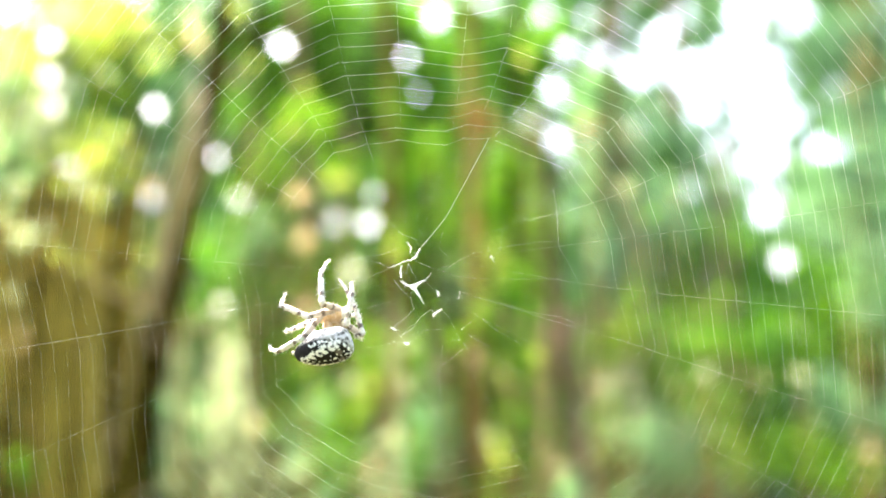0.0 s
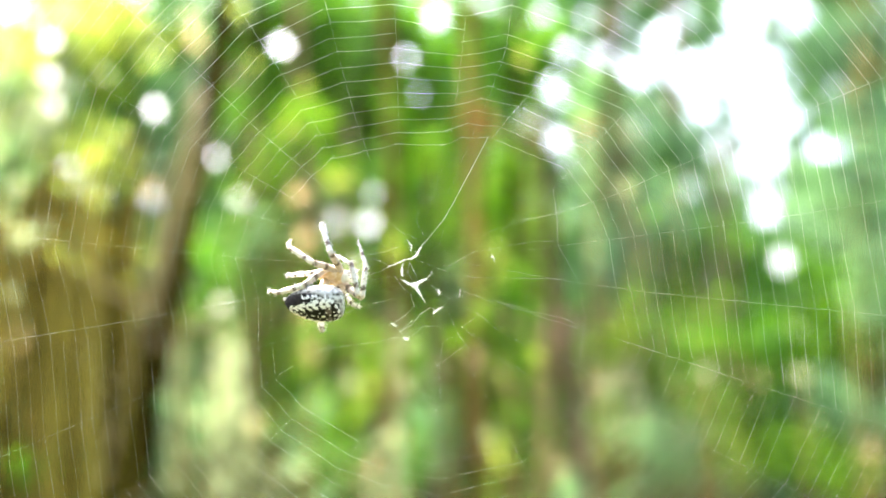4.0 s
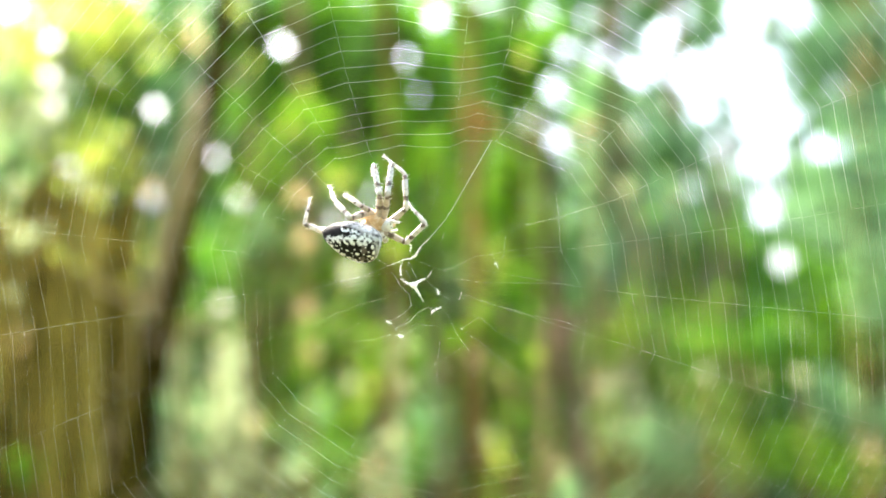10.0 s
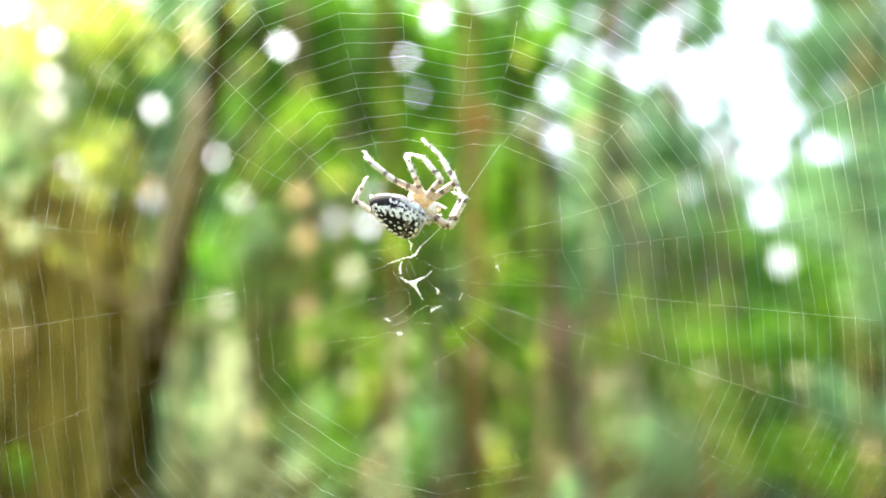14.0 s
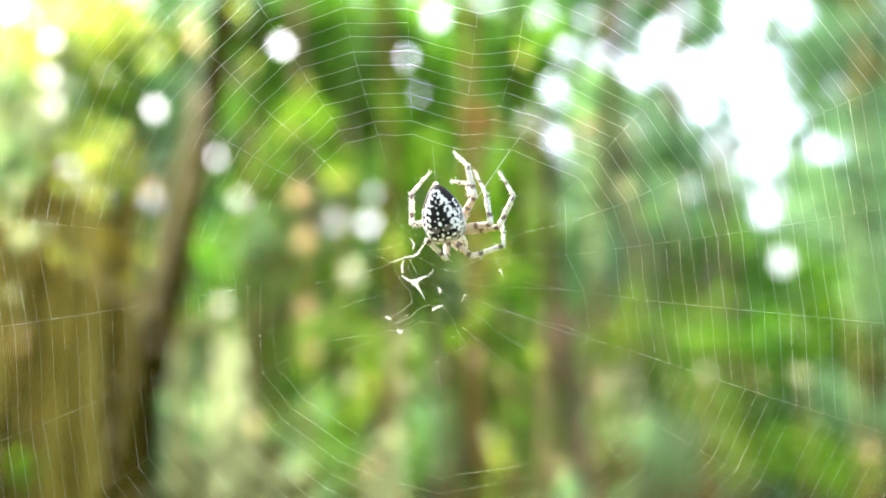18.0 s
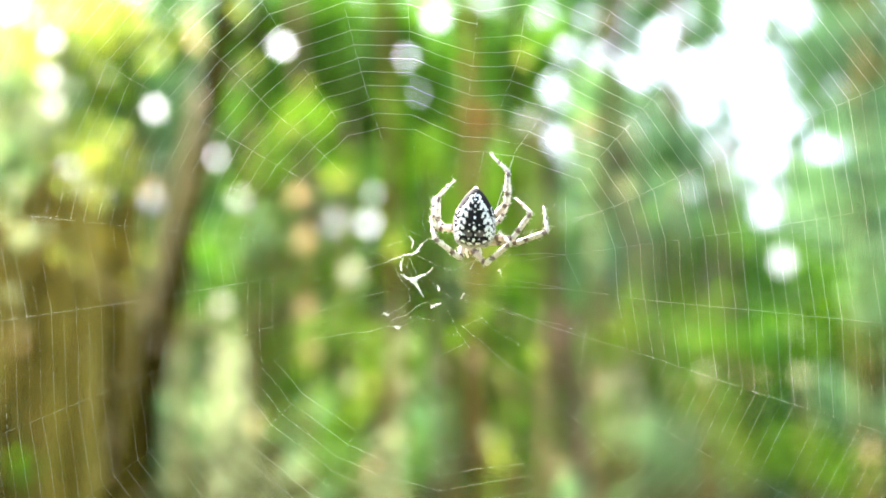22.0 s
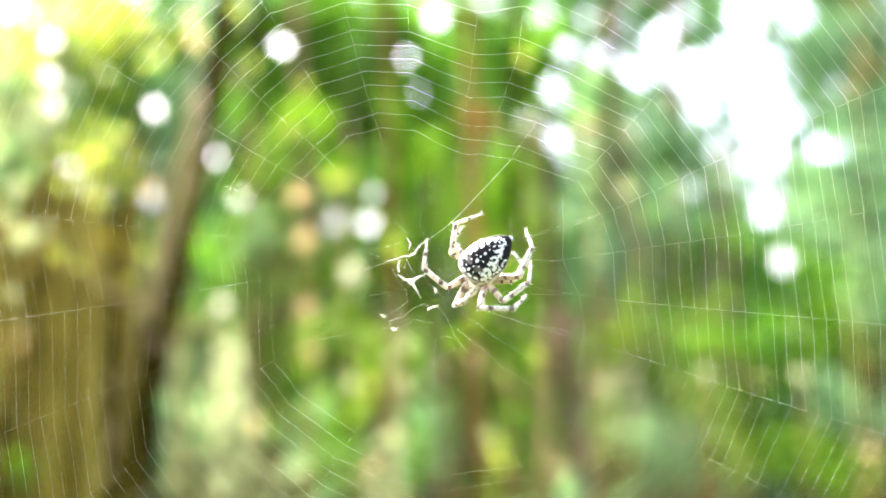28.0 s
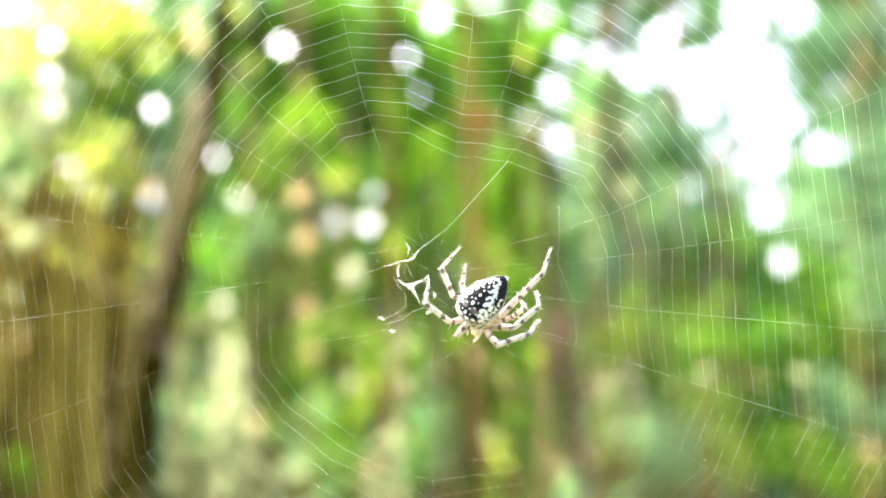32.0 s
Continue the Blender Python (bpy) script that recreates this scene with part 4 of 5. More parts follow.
        ob = part("silk_clot", mesh_of("silk_clot", *joined(bits), SILK), web, "bunched white silk clot")
        pieces.append((ob, [Vector(p[:2]) for p in line]))
    return web, pieces


def flake(x, y, r, rng):
    """A crumpled scrap of silk."""
    c = on_web(x, y, rng.uniform(-2, 2))
    v = [c + Vector(p) * r * S * rng.uniform(0.5, 1.4) for p in ((1, 0, 0), (-1, 0, 0), (0, 1, 0), (0, -1, 0), (0, 0, 0.6), (0, 0, -0.6))]
    f = [(0, 2, 4), (2, 1, 4), (1, 3, 4), (3, 0, 4), (2, 0, 5), (1, 2, 5), (3, 1, 5), (0, 3, 5)]
    return v, f


def bead(q, r):
    """A tiny drop on a thread, put in for its bright glints."""
    c = on_web(q.x, q.y)
    r *= S
    v = [c + Vector(p) * r for p in ((1, 0, 0), (-1, 0, 0), (0, 1, 0), (0, -1, 0), (0, 0, 1), (0, 0, -1))]
    f = [(0, 2, 4), (2, 1, 4), (1, 3, 4), (3, 0, 4), (2, 0, 5), (1, 2, 5), (3, 1, 5), (0, 3, 5)]
    return v, f


def saplings():
    for x, sd in ((-568, 1), (2138, 2)):
        top = WEB @ on_web(x, 441)
        thing = new("sapling")
        thing.location = (top.x, top.y, 0)
        pts = [Vector((0.006 * noise.noise(Vector((sd, k, 0))) * (1 if k not in (6, 7, 8) else 0), 0.0, -0.1 + 0.2 * k)) for k in range(10)]
        pts = [Vector((p.x, (p.z - top.z) * -math.tan(radians(TILT)), p.z)) for p in pts]
        part("stem", mesh_of("stem", *tube(pts, [0.006 - 0.0003 * k for k in range(10)], 8), BARK["grey"], True), thing)
        tagged(thing, "thin upright grey-brown sapling that holds the web", "sapling", group="saplings holding the web")


web, WEB_PIECES = orb_web()
saplings()


# ---- the spider ----
def spider_materials():
    m1, t, p = nodes_of("abdomen_skin")
    co = put(t, "ShaderNodeTexCoord").outputs["Object"]
    sep = put(t, "ShaderNodeSeparateXYZ", {0: co}).outputs
    no = put(t, "ShaderNodeTexNoise", {"Vector": co, "Scale": 1500.0, "Detail": 4.0}).outputs[0]
    fine = put(t, "ShaderNodeTexNoise", {"Vector": co, "Scale": 6000.0, "Detail": 2.0}).outputs[0]
    dark = ramp(t, fine, ((0.3, (0.005, 0.005, 0.006)), (0.6, (0.014, 0.013, 0.013)), (0.78, (0.06, 0.05, 0.045))))
    pale = ramp(t, no, ((0.36, (0.06, 0.055, 0.05)), (0.46, (0.36, 0.34, 0.31)), (0.62, (0.66, 0.65, 0.62))))
    tilt = put(t, "ShaderNodeMath", {0: sep[0], 1: -0.28, 2: sep[2]}, operation='MULTIPLY_ADD').outputs[0]
    lvl = put(t, "ShaderNodeMath", {0: no, 1: 34 * S, 2: tilt}, operation='MULTIPLY_ADD').outputs[0]
    edge = put(t, "ShaderNodeMapRange", {0: lvl, 1: 19 * S, 2: 26 * S, 3: 1.0, 4: 0.0}).outputs[0]
    col = put(t, "ShaderNodeMix", {0: edge, 6: dark, 7: pale}, data_type='RGBA').outputs[2]
    t.links.new(col, p.inputs["Base Color"])
    p.inputs["Roughness"].default_value = 0.7
    p.inputs["Specular IOR Level"].default_value = 0.08
    bp = put(t, "ShaderNodeBump", {"Height": fine, "Strength": 0.4, "Distance": 0.0001})
    t.links.new(bp.outputs[0], p.inputs["Normal"])
    m2 = surface("white_marking", ((0.3, (0.34, 0.33, 0.31)), (0.4, (0.66, 0.66, 0.65)), (0.6, (0.84, 0.84, 0.83))), 4200, 0.7, 0.1, 0.0001)
    m3 = surface("brown_patch", ((0.36, (0.014, 0.012, 0.011)), (0.5, (0.09, 0.075, 0.066)), (0.64, (0.2, 0.17, 0.15))), 3600, 0.5, 0.1, 0.0001)
    m4 = surface("carapace", ((0.3, (0.42, 0.24, 0.10)), (0.5, (0.62, 0.42, 0.22)), (0.65, (0.78, 0.68, 0.54))), 900, 0.4, 0.2, 0.0002)
    m5 = surface("pale_hair", ((0.3, (0.5, 0.46, 0.39)), (0.55, (0.76, 0.74, 0.68))), 2500, 0.6, 0.2, 0.0001)
    m6 = surface("dark_eye", ((0.3, (0.01, 0.008, 0.006)), (0.6, (0.02, 0.015, 0.01))), 900, 0.15, 0.0, 0.0001)
    return m1, m2, m3, m4, m5, m6


def banded(name, length, bands, tip, cream=(0.66, 0.63, 0.56)):
    """Cream leg skin with brown rings at the given places along it and brown mottling."""
    m, t, p = nodes_of(name)
    co = put(t, "ShaderNodeTexCoord").outputs["Object"]
    y = put(t, "ShaderNodeMath", {0: put(t, "ShaderNodeSeparateXYZ", {0: co}).outputs[1]}, operation='ABSOLUTE').outputs[0]
    y = put(t, "ShaderNodeMath", {0: y, 1: 1 / (length * S)}, operation='MULTIPLY').outputs[0]
    no = put(t, "ShaderNodeTexNoise", {"Vector": co, "Scale": 3000.0, "Detail": 4.0}).outputs[0]
    wave = put(t, "ShaderNodeMath", {0: no, 1: -0.5}, operation='ADD').outputs[0]
    y = put(t, "ShaderNodeMath", {0: wave, 1: 0.22, 2: y}, operation='MULTIPLY_ADD').outputs[0]
    brown = (0.085, 0.055, 0.035)
    stops = [] if bands[0][0] <= 0.03 else [(0.0, cream)]
    for a, c in bands:
        stops += ([(0.0, brown)] if a <= 0.03 else [(a - 0.03, cream), (a + 0.02, brown)]) + [(c - 0.02, brown), (min(1.0, c + 0.04), cream)]
    if stops[-1][0] < 0.97:
        stops += [(0.9, cream), (1.0, tip)]
    base = ramp(t, y, stops)
    fade = put(t, "ShaderNodeMapRange", {0: no, 1: 0.36, 2: 0.49, 3: 0.6, 4: 0.0}).outputs[0]
    col = put(t, "ShaderNodeMix", {0: fade, 6: base, 7: (0.24, 0.165, 0.105, 1)}, data_type='RGBA').outputs[2]
    t.links.new(col, p.inputs["Base Color"])
    p.inputs["Roughness"].default_value = 0.45
    return m


def spine_tubes(rng, a, c, rad, n, long, thick=0.6):
    """Stiff bristles standing off a leg segment."""
    out = []
    for i in range(n):
        k = (i + rng.uniform(0.2, 0.8)) / n
        base = a.lerp(c, k)
        an = rng.uniform(0, 6.28)
        off = Vector((math.cos(an), 0, math.sin(an)))
        slope = (c - a).normalized() * 0.5
        e = base + (off + slope) * (rad + long * rng.uniform(0.7, 1.2))
        out.append(tube((base + off * rad * 0.6, e), (thick * S, 0.15 * S), 4))
    return out


def segment(name, length, profile, side, rng, bristles, material, hair):
    """One joint of a leg along the local side axis, with pale bristles."""
    k = [Vector((0, side * length * S * f, 0)) for f, r in profile]
    rad = [r * S for f, r in profile]
    body = tube(k, rad, 12)
    mean = 0.8 * sum(rad) / len(rad)
    extra = spine_tubes(rng, k[0], k[-1], mean, bristles, 5.6 * S, 0.6)
    extra += spine_tubes(rng, k[0], k[-1], mean, bristles * 2, 2.4 * S, 0.38)
    me = mesh_of(name, *joined([body] + extra), material, True)
    me.materials.append(hair)
    me.polygons.foreach_set("material_index", [0] * len(body[1]) + [1] * (len(me.polygons) - len(body[1])))
    return me


def oval(radii, squeeze=None, rings=20, sides=28, blunt=1.0, front=1.0, tall=None):
    """An egg along x; squeeze(k) scales the cross-section at k in -1..1."""
    verts, faces = [], []
    for i in range(rings + 1):
        th = math.pi * i / rings
        x = -math.cos(th)
        w = math.sin(th) ** (blunt if x < 0 else front) * (squeeze(x) if squeeze else 1)
        for j in range(sides):
            a = 2 * math.pi * j / sides
            verts.append(Vector((x * radii[0], w * math.cos(a) * radii[1], w * math.sin(a) * radii[2] * (tall(x) if tall else 1))) * S)
    for i in range(rings):
        for j in range(sides):
            a, c = i * sides + j, i * sides + (j + 1) % sides
            faces.append((a, c, c + sides, a + sides))
    return verts, faces


AB = (51, 35.5, 27)


def ab_width(x):
    """Broad shoulders in front, pointed behind."""
    return 1.0 + 0.22 * x - 0.05 * x * x if x > -0.2 else 1.036 + 0.41 * x


def ab_height(x):
    """The rear stands nearly as high as the middle."""
    return 1.0 + 0.45 * max(0.0, -x) ** 2


def on_back(x, y, lift=0.6):
    """A place on the abdomen's back, x and y in units from its middle."""
    k = x / AB[0]
    w = math.sqrt(max(0.02, 1 - k * k)) ** (1.0 if k < 0 else 0.55) * ab_width(k)
    j = max(-0.97, min(0.97, y / (AB[1] * w)))
    z = math.sqrt(1 - j * j) * AB[2] * w * ab_height(k)
    return Vector((x, y, z + lift)) * S


def fleck(x, y, rx, ry, turn=0.0, lift=0.5):
    """A low rounded mark lying on the back."""
    ring, n = [], 9
    ca, sa = math.cos(turn), math.sin(turn)
    for i in range(n):
        a = 2 * math.pi * i / n
        u, v = rx * math.cos(a), ry * math.sin(a)
        ring.append(on_back(x + u * ca - v * sa, y + u * sa + v * ca, lift * 0.4))
    inner = []
    for i in range(n):
        a = 2 * math.pi * i / n
        u, v = rx * 0.6 * math.cos(a), ry * 0.6 * math.sin(a)
        inner.append(on_back(x + u * ca - v * sa, y + u * sa + v * ca, lift))
    verts = ring + inner + [on_back(x, y, lift * 1.1)]
    faces = [(i, (i + 1) % n, n + (i + 1) % n, n + i) for i in range(n)] + [(n + i, n + (i + 1) % n, 2 * n) for i in range(n)]
    return verts, faces


def ribbon(line, wide, rng):
    """A low pale band lying on the back along a line."""
    fine = []
    for (x0, y0), (x1, y1) in zip(line, line[1:]):
        for k in range(4):
            fine.append((x0 + (x1 - x0) * k / 4, y0 + (y1 - y0) * k / 4))
    fine.append(line[-1])
    verts, faces = [], []
    n = len(fine)
    for i, (x, y) in enumerate(fine):
        (xa, ya), (xb, yb) = fine[max(0, i - 1)], fine[min(n - 1, i + 1)]
        l = math.hypot(xb - xa, yb - ya)
        ux, uy = -(yb - ya) / l, (xb - xa) / l
        w = 1.25 * wide * (0.5 if i in (0, n - 1) else 1.0) * rng.uniform(0.55, 1.4)
        verts += [on_back(x + ux * w, y + uy * w, 0.15), on_back(x, y, 0.7), on_back(x - ux * w, y - uy * w, 0.15)]
    for i in range(n - 1):
        a = i * 3
        faces += [(a, a + 1, a + 4, a + 3), (a + 1, a + 2, a + 5, a + 4)]
    return verts, faces


# curled pale marks on one half of the back: along, across, radius
CURLS = ((-36, 4.5, 2.8), (-26, 8.5, 3.8), (-15.5, 14.5, 4.9), (-4, 18.5, 5.4), (8, 22, 5.6), (19, 24.5, 5.2), (29, 25, 4.2))
LENGTHS = {1: (62, 60, 58), 2: (58, 56, 54), 3: (36, 34, 32), 4: (60, 56, 52)}
# legs: name order of the keys below, pair number, side (1 its left, -1 its right)
LEGS = ((4, 1), (3, 1), (2, 1), (1, 1), (1, -1), (2, -1), (3, -1), (4, -1))
CHEST = Vector((26, 0, -62))


def hip(pair, side):
    return Vector((CHEST.x + {1: 14, 2: 5, 3: -5, 4: -14}[pair], side * 16, CHEST.z + 1)) * S


def build_spider():
    rng = random.Random(8)
    skin, white, brown, tan, hair, eye = spider_materials()
    sp = new("spider")
    tagged(sp, "black and white patterned orb-weaver spider with banded bristly legs", "spider")
    ab = part("abdomen", mesh_of("abdomen", *oval(AB, ab_width, 28, 32, 1.0, 0.55, ab_height), skin, True), sp, "plump black abdomen with pale flanks")
    marks = []
    for s in (1, -1):
        # a chain of curled pale marks along each edge of the dark shield, widening towards the shoulders
        for x, y, r in CURLS:
            x, y = x + rng.uniform(-0.8, 0.8), s * (y + rng.uniform(-0.8, 0.8))
            start = rng.uniform(0.5, 1.1)
            arc = [start + 4.3 * k / 7 for k in range(8)]
            marks.append(ribbon([(x + r * math.cos(a), y + s * 0.9 * r * math.sin(a)) for a in arc], 0.4 * r * rng.uniform(0.8, 1.15), rng))
            marks.append(fleck(x + 0.3 * r, y + s * 1.7 * r, rng.uniform(1.2, 2.0), rng.uniform(0.9, 1.3), rng.uniform(0, 3)))
        for (x0, y0, r0), (x1, y1, r1) in zip(CURLS, CURLS[1:]):
            marks.append(ribbon([(x0 + 0.8 * r0, s * (y0 + 0.5 * r0)), ((x0 + x1) / 2, s * ((y0 + y1) / 2 + 2.5)), (x1 - 0.7 * r1, s * (y1 + 0.4 * r1))], 1.1, rng))
        # pale ovals round the front edge, specks inside the shield
        for x, y, rx, ry, turn in ((44, 7, 2.2, 5.0, 0.1), (40, 18, 2.2, 4.4, 0.45), (33, 27, 2.4, 3.4, 0.8), (36, 9, 1.5, 1.5, 0), (23, 9, 1.5, 1.5, 0), (12, 8, 1.2, 1.6, 0),
                                   (29, 17, 1.6, 1.4, 0), (-14, 6, 1.0, 1.8, 0), (-27, 4, 0.9, 1.6, 0)):
            marks.append(fleck(x, s * y, rx, ry, s * turn))
        # broken pale dashes down the flank
        for k in range(16):
            x = rng.uniform(-20, 38)
            w = AB[1] * math.sqrt(1 - (x / AB[0]) ** 2) * ab_width(x / AB[0])
            marks.append(fleck(x, s * w * rng.uniform(0.86, 0.97), rng.uniform(1.0, 3.0), rng.uniform(0.7, 1.3), rng.uniform(-0.3, 0.3)))
    # the row of pale spots down the middle, largest in front
    for x, y, rx, ry in ((38, -0.5, 3.4, 2.6), (29, 2.5, 1.6, 1.5), (18, 0, 4.2, 3.2), (9, -1, 1.6, 1.8), (0, 0.4, 3.0, 2.0), (-10, 0, 1.8, 1.4), (-20, 0.5, 2.6, 1.5), (-31, 0, 1.6, 2.6), (-40, 0, 2.6, 1.4)):
        marks.append(fleck(x, y, rx, ry, rng.uniform(-0.4, 0.4)))
    part("white_markings", mesh_of("white_markings", *joined(marks), white, True), ab, "white spots and scalloped bands")
    for s in (1, -1):
        part("brown_patch", mesh_of("brown_patch", *fleck(27, s * 10.5, 5.5, 8.5, s * 0.3, 0.2), brown, True), ab)
    spin = [tube((Vector((-47, s * 3, -4)) * S, Vector((-54, s * 2, -7)) * S), (3.2 * S, 1.4 * S), 8) for s in (1, 0, -1)]
    part("spinnerets", mesh_of("spinnerets", *joined(spin), hair, True), ab)
    v, f = oval((27, 20, 17), lambda x: 1.0 - 0.25 * max(0, x))
    part("carapace", mesh_of("carapace", [p + CHEST * S for p in v], f, tan, True), sp, "orange-tan carapace")
    part("waist", mesh_of("waist", *tube((CHEST * S + Vector((-12, 0, 6)) * S, Vector((12, 0, -20)) * S), (8 * S, 11 * S), 10), tan, True), sp)
    v, f = oval((12, 12, 11))
    head = part("head", mesh_of("head", [p + (CHEST + Vector((21, 0, 3))) * S for p in v], f, hair, True), sp, "pale hairy head")
    for x, y, z in ((30, 3, 8), (30, -3, 8), (28, 8, 6), (28, -8, 6)):
        v, f = oval((1.6, 1.6, 1.6), None, 6, 8)
        part("eye", mesh_of("eye", [p + (CHEST + Vector((x, y, z))) * S for p in v], f, eye, True), head)
    for s in (1, -1):
        part("fang", mesh_of("fang", *tube([(CHEST + Vector(q)) * S for q in ((26, s * 4, 0), (33, s * 4, -6), (34, s * 3, -13))], [4 * S, 3.6 * S, 1.4 * S], 8), tan, True), sp)
        part("feeler", mesh_of("feeler", *joined([tube([(CHEST + Vector(q)) * S for q in ((22, s * 9, 0), (33, s * 13, 3), (42, s * 9, -4))], [3 * S, 3 * S, 2 * S], 8)]
                                                  + spine_tubes(rng, (CHEST + Vector((30, s * 12, 2))) * S, (CHEST + Vector((42, s * 9, -4))) * S, 2 * S, 8, 4 * S)), hair, True), sp)
    line = part("silk_line", mesh_of("silk_line", *tube((Vector((0, 0, 0)), Vector((-90 * S, 0, 0))), (0.09 * S, 0.09 * S), 4, False), SILK), sp, "taut silk line from the spinnerets")
    legs = []
    for pair, side in LEGS:
        a, c, e = LENGTHS[pair]
        k = 0.85 if pair == 3 else 1.0
        m1 = banded("femur_skin", a, ((0.42, 0.56), (0.88, 1.0)), (0.42, 0.36, 0.3), (0.52, 0.44, 0.35))
        m2 = banded("tibia_skin", c, ((0.24, 0.37), (0.84, 1.0)), (0.2, 0.13, 0.08))
        m3 = banded("foot_skin", e, ((0.42, 0.54),), (0.06, 0.035, 0.02))
        leg = part("leg", segment("leg", a, ((0, 5.2 * k), (0.2, 6.2 * k), (0.6, 6.0 * k), (0.92, 4.8 * k), (1.0, 4.8 * k)), side, rng, 16, m1, hair), sp, "cream leg with brown bands and white bristles")
        shin = part("tibia", segment("tibia", c, ((0, 4.6 * k), (0.1, 5.1 * k), (0.3, 4.3 * k), (0.5, 4.8 * k), (0.75, 4.6 * k), (1.0, 3.5 * k)), side, rng, 26, m2, hair), leg)
        foot = part("metatarsus", segment("metatarsus", e, ((0, 3.4 * k), (0.25, 3.3 * k), (0.55, 2.7 * k), (0.62, 2.1 * k), (0.85, 1.6 * k), (1.0, 0.7 * k)), side, rng, 18, m3, hair), leg)
        legs.append((leg, shin, foot, pair, side))
    return sp, legs, line


spider, spider_legs, silk_line = build_spider()


# ---- what moves: the spider, step by step, and the web that it pulls about ----
def motions():
    times = (0, 1, 2, 3, 6, 7, 8, 9, 10, 11, 12, 13, 14, 17, 18, 19, 20, 21, 22, 23, 24, 25, 28, 29, 30, 31, 32)
    body_rows, leg_rows = [], [([], [], []) for _ in LEGS]

    def turn(axis, way):
        return Vector(axis).rotation_difference(Vector(way)).to_matrix().to_4x4()

    def bend(a, target, l1, l2, pole):
        """The middle joint of two links from a towards target, bulging towards pole, and where the end comes to lie."""
        d = target - a
        r = min(max(d.length, abs(l1 - l2) * 1.05 + 1e-6), (l1 + l2) * 0.985)
        d = d.normalized() if d.length > 1e-9 else Vector((1, 0, 0))
        x = (l1 * l1 - l2 * l2 + r * r) / (2 * r)
        h = math.sqrt(max(0, l1 * l1 - x * x))
        side = pole - d * pole.dot(d)
        side = side.normalized() if side.length > 1e-9 else d.orthogonal().normalized()
        return a + d * x + side * h, a + d * r

    def step(t, rear, front, roll, *feet):
        """Where the spider is at t: the two ends of its abdomen, its roll, then for each leg the knee and the foot."""
        rx, ry = rear
        fx, fy = front
        fore = Vector((fx - rx, ry - fy, 0)).normalized()
        aside = Vector((fore.y, -fore.x, 0))
        back = (Vector((0, 0, 1)) * math.cos(radians(roll)) + aside * math.sin(radians(roll))).normalized()
        left = back.cross(fore)
        c = on_web((rx + fx) / 2, (ry + fy) / 2, 58)
        m = Matrix(((fore.x, left.x, back.x, c.x), (fore.y, left.y, back.y, c.y), (fore.z, left.z, back.z, c.z), (0, 0, 0, 1)))
        body_rows.append((t, WEB @ m))
        inv = m.inverted()
        eye = Vector((0, 0, REACH))
        for (pair, side), (kx, ky, tx, ty), rows in zip(LEGS, feet, leg_rows):
            a, l1, l2 = (q * S for q in LENGTHS[pair])
            h = m @ hip(pair, side)
            # the knee: on the line of sight, one thigh from the hip, on the near side
            d = (on_web(kx, ky) - eye).normalized()
            k0 = (h - eye).dot(d)
            miss = (h - eye - d * k0).length
            if miss < a:
                tuck = -1 if (pair, side) == (4, -1) and t < 8.5 else 1   # the hind leg behind the body
                knee = eye + d * (k0 - tuck * 0.8 * math.sqrt(a * a - miss * miss))
            else:
                knee = eye + d * k0
            knee = h + (knee - h).normalized() * a
            foot_at = on_web(tx, ty, 4)
            flat = min(1.0, max(0.0, 2.2 * (foot_at - knee).length / (l1 + l2) - 0.7))
            pole = (knee - h).normalized() * flat + Vector((0, 0, 1.15 - 0.9 * flat))
            if (pair, side) == (4, -1) and t < 8.5:
                pole = Vector((0, 0, -1))
            mid, end = bend(knee, foot_at, l1, l2, pole)
            hb, kb, mb, eb = (inv @ q for q in (h, knee, mid, end))
            axis = (0, side, 0)
            leg = Matrix.Translation(hb) @ turn(axis, kb - hb)
            li = leg.inverted()
            shin = Matrix.Translation(li @ kb) @ turn(axis, (li @ mb) - (li @ kb))
            foot = Matrix.Translation(li @ mb) @ turn(axis, (li @ eb) - (li @ mb))
            for q, r in zip((leg, shin, foot), rows):
                r.append((t, q))

    def smooth(rows):
        """Puts rows between those that turn far."""
        out = [rows[0]]
        for (t0, m0), (t1, m1) in zip(rows, rows[1:]):
            q0, q1 = m0.to_quaternion(), m1.to_quaternion()
            ang = q0.rotation_difference(q1).angle
            ang = min(ang, 2 * math.pi - ang)
            n = int(ang / radians(70)) + 1
            for i in range(1, n):
                w = i / n
                out.append((t0 + (t1 - t0) * w, Matrix.LocRotScale(m0.translation.lerp(m1.translation, w), q0.slerp(q1, w), None)))
            out.append((t1, m1))
        return out

    step(0, (528, 628), (616, 604), 50, (538, 595, 477, 615), (545, 572, 503, 588), (550, 560, 505, 520), (575, 540, 582, 460), (612, 575, 622, 500), (640, 592, 600, 490), (645, 590, 640, 600), (580, 605, 572, 611))
    step(1, (528, 625), (616, 605), 50, (535, 590, 472, 618), (545, 560, 515, 562), (555, 545, 500, 520), (572, 530, 575, 465), (625, 505, 633, 440), (620, 578, 612, 497), (645, 582, 635, 590), (580, 605, 572, 610))
    step(2, (535, 572), (630, 556), 45, (560, 530, 465, 568), (565, 510, 513, 512), (560, 490, 503, 478), (588, 475, 560, 435), (625, 530, 610, 475), (645, 540, 642, 435), (650, 555, 648, 562), (592, 554, 605, 602))
    step(3, (511, 550), (612, 555), 50, (545, 520, 480, 530), (555, 500, 510, 510), (562, 485, 530, 440), (592, 470, 590, 435), (630, 540, 612, 475), (640, 545, 635, 440), (630, 555, 645, 565), (571, 545, 567, 586))
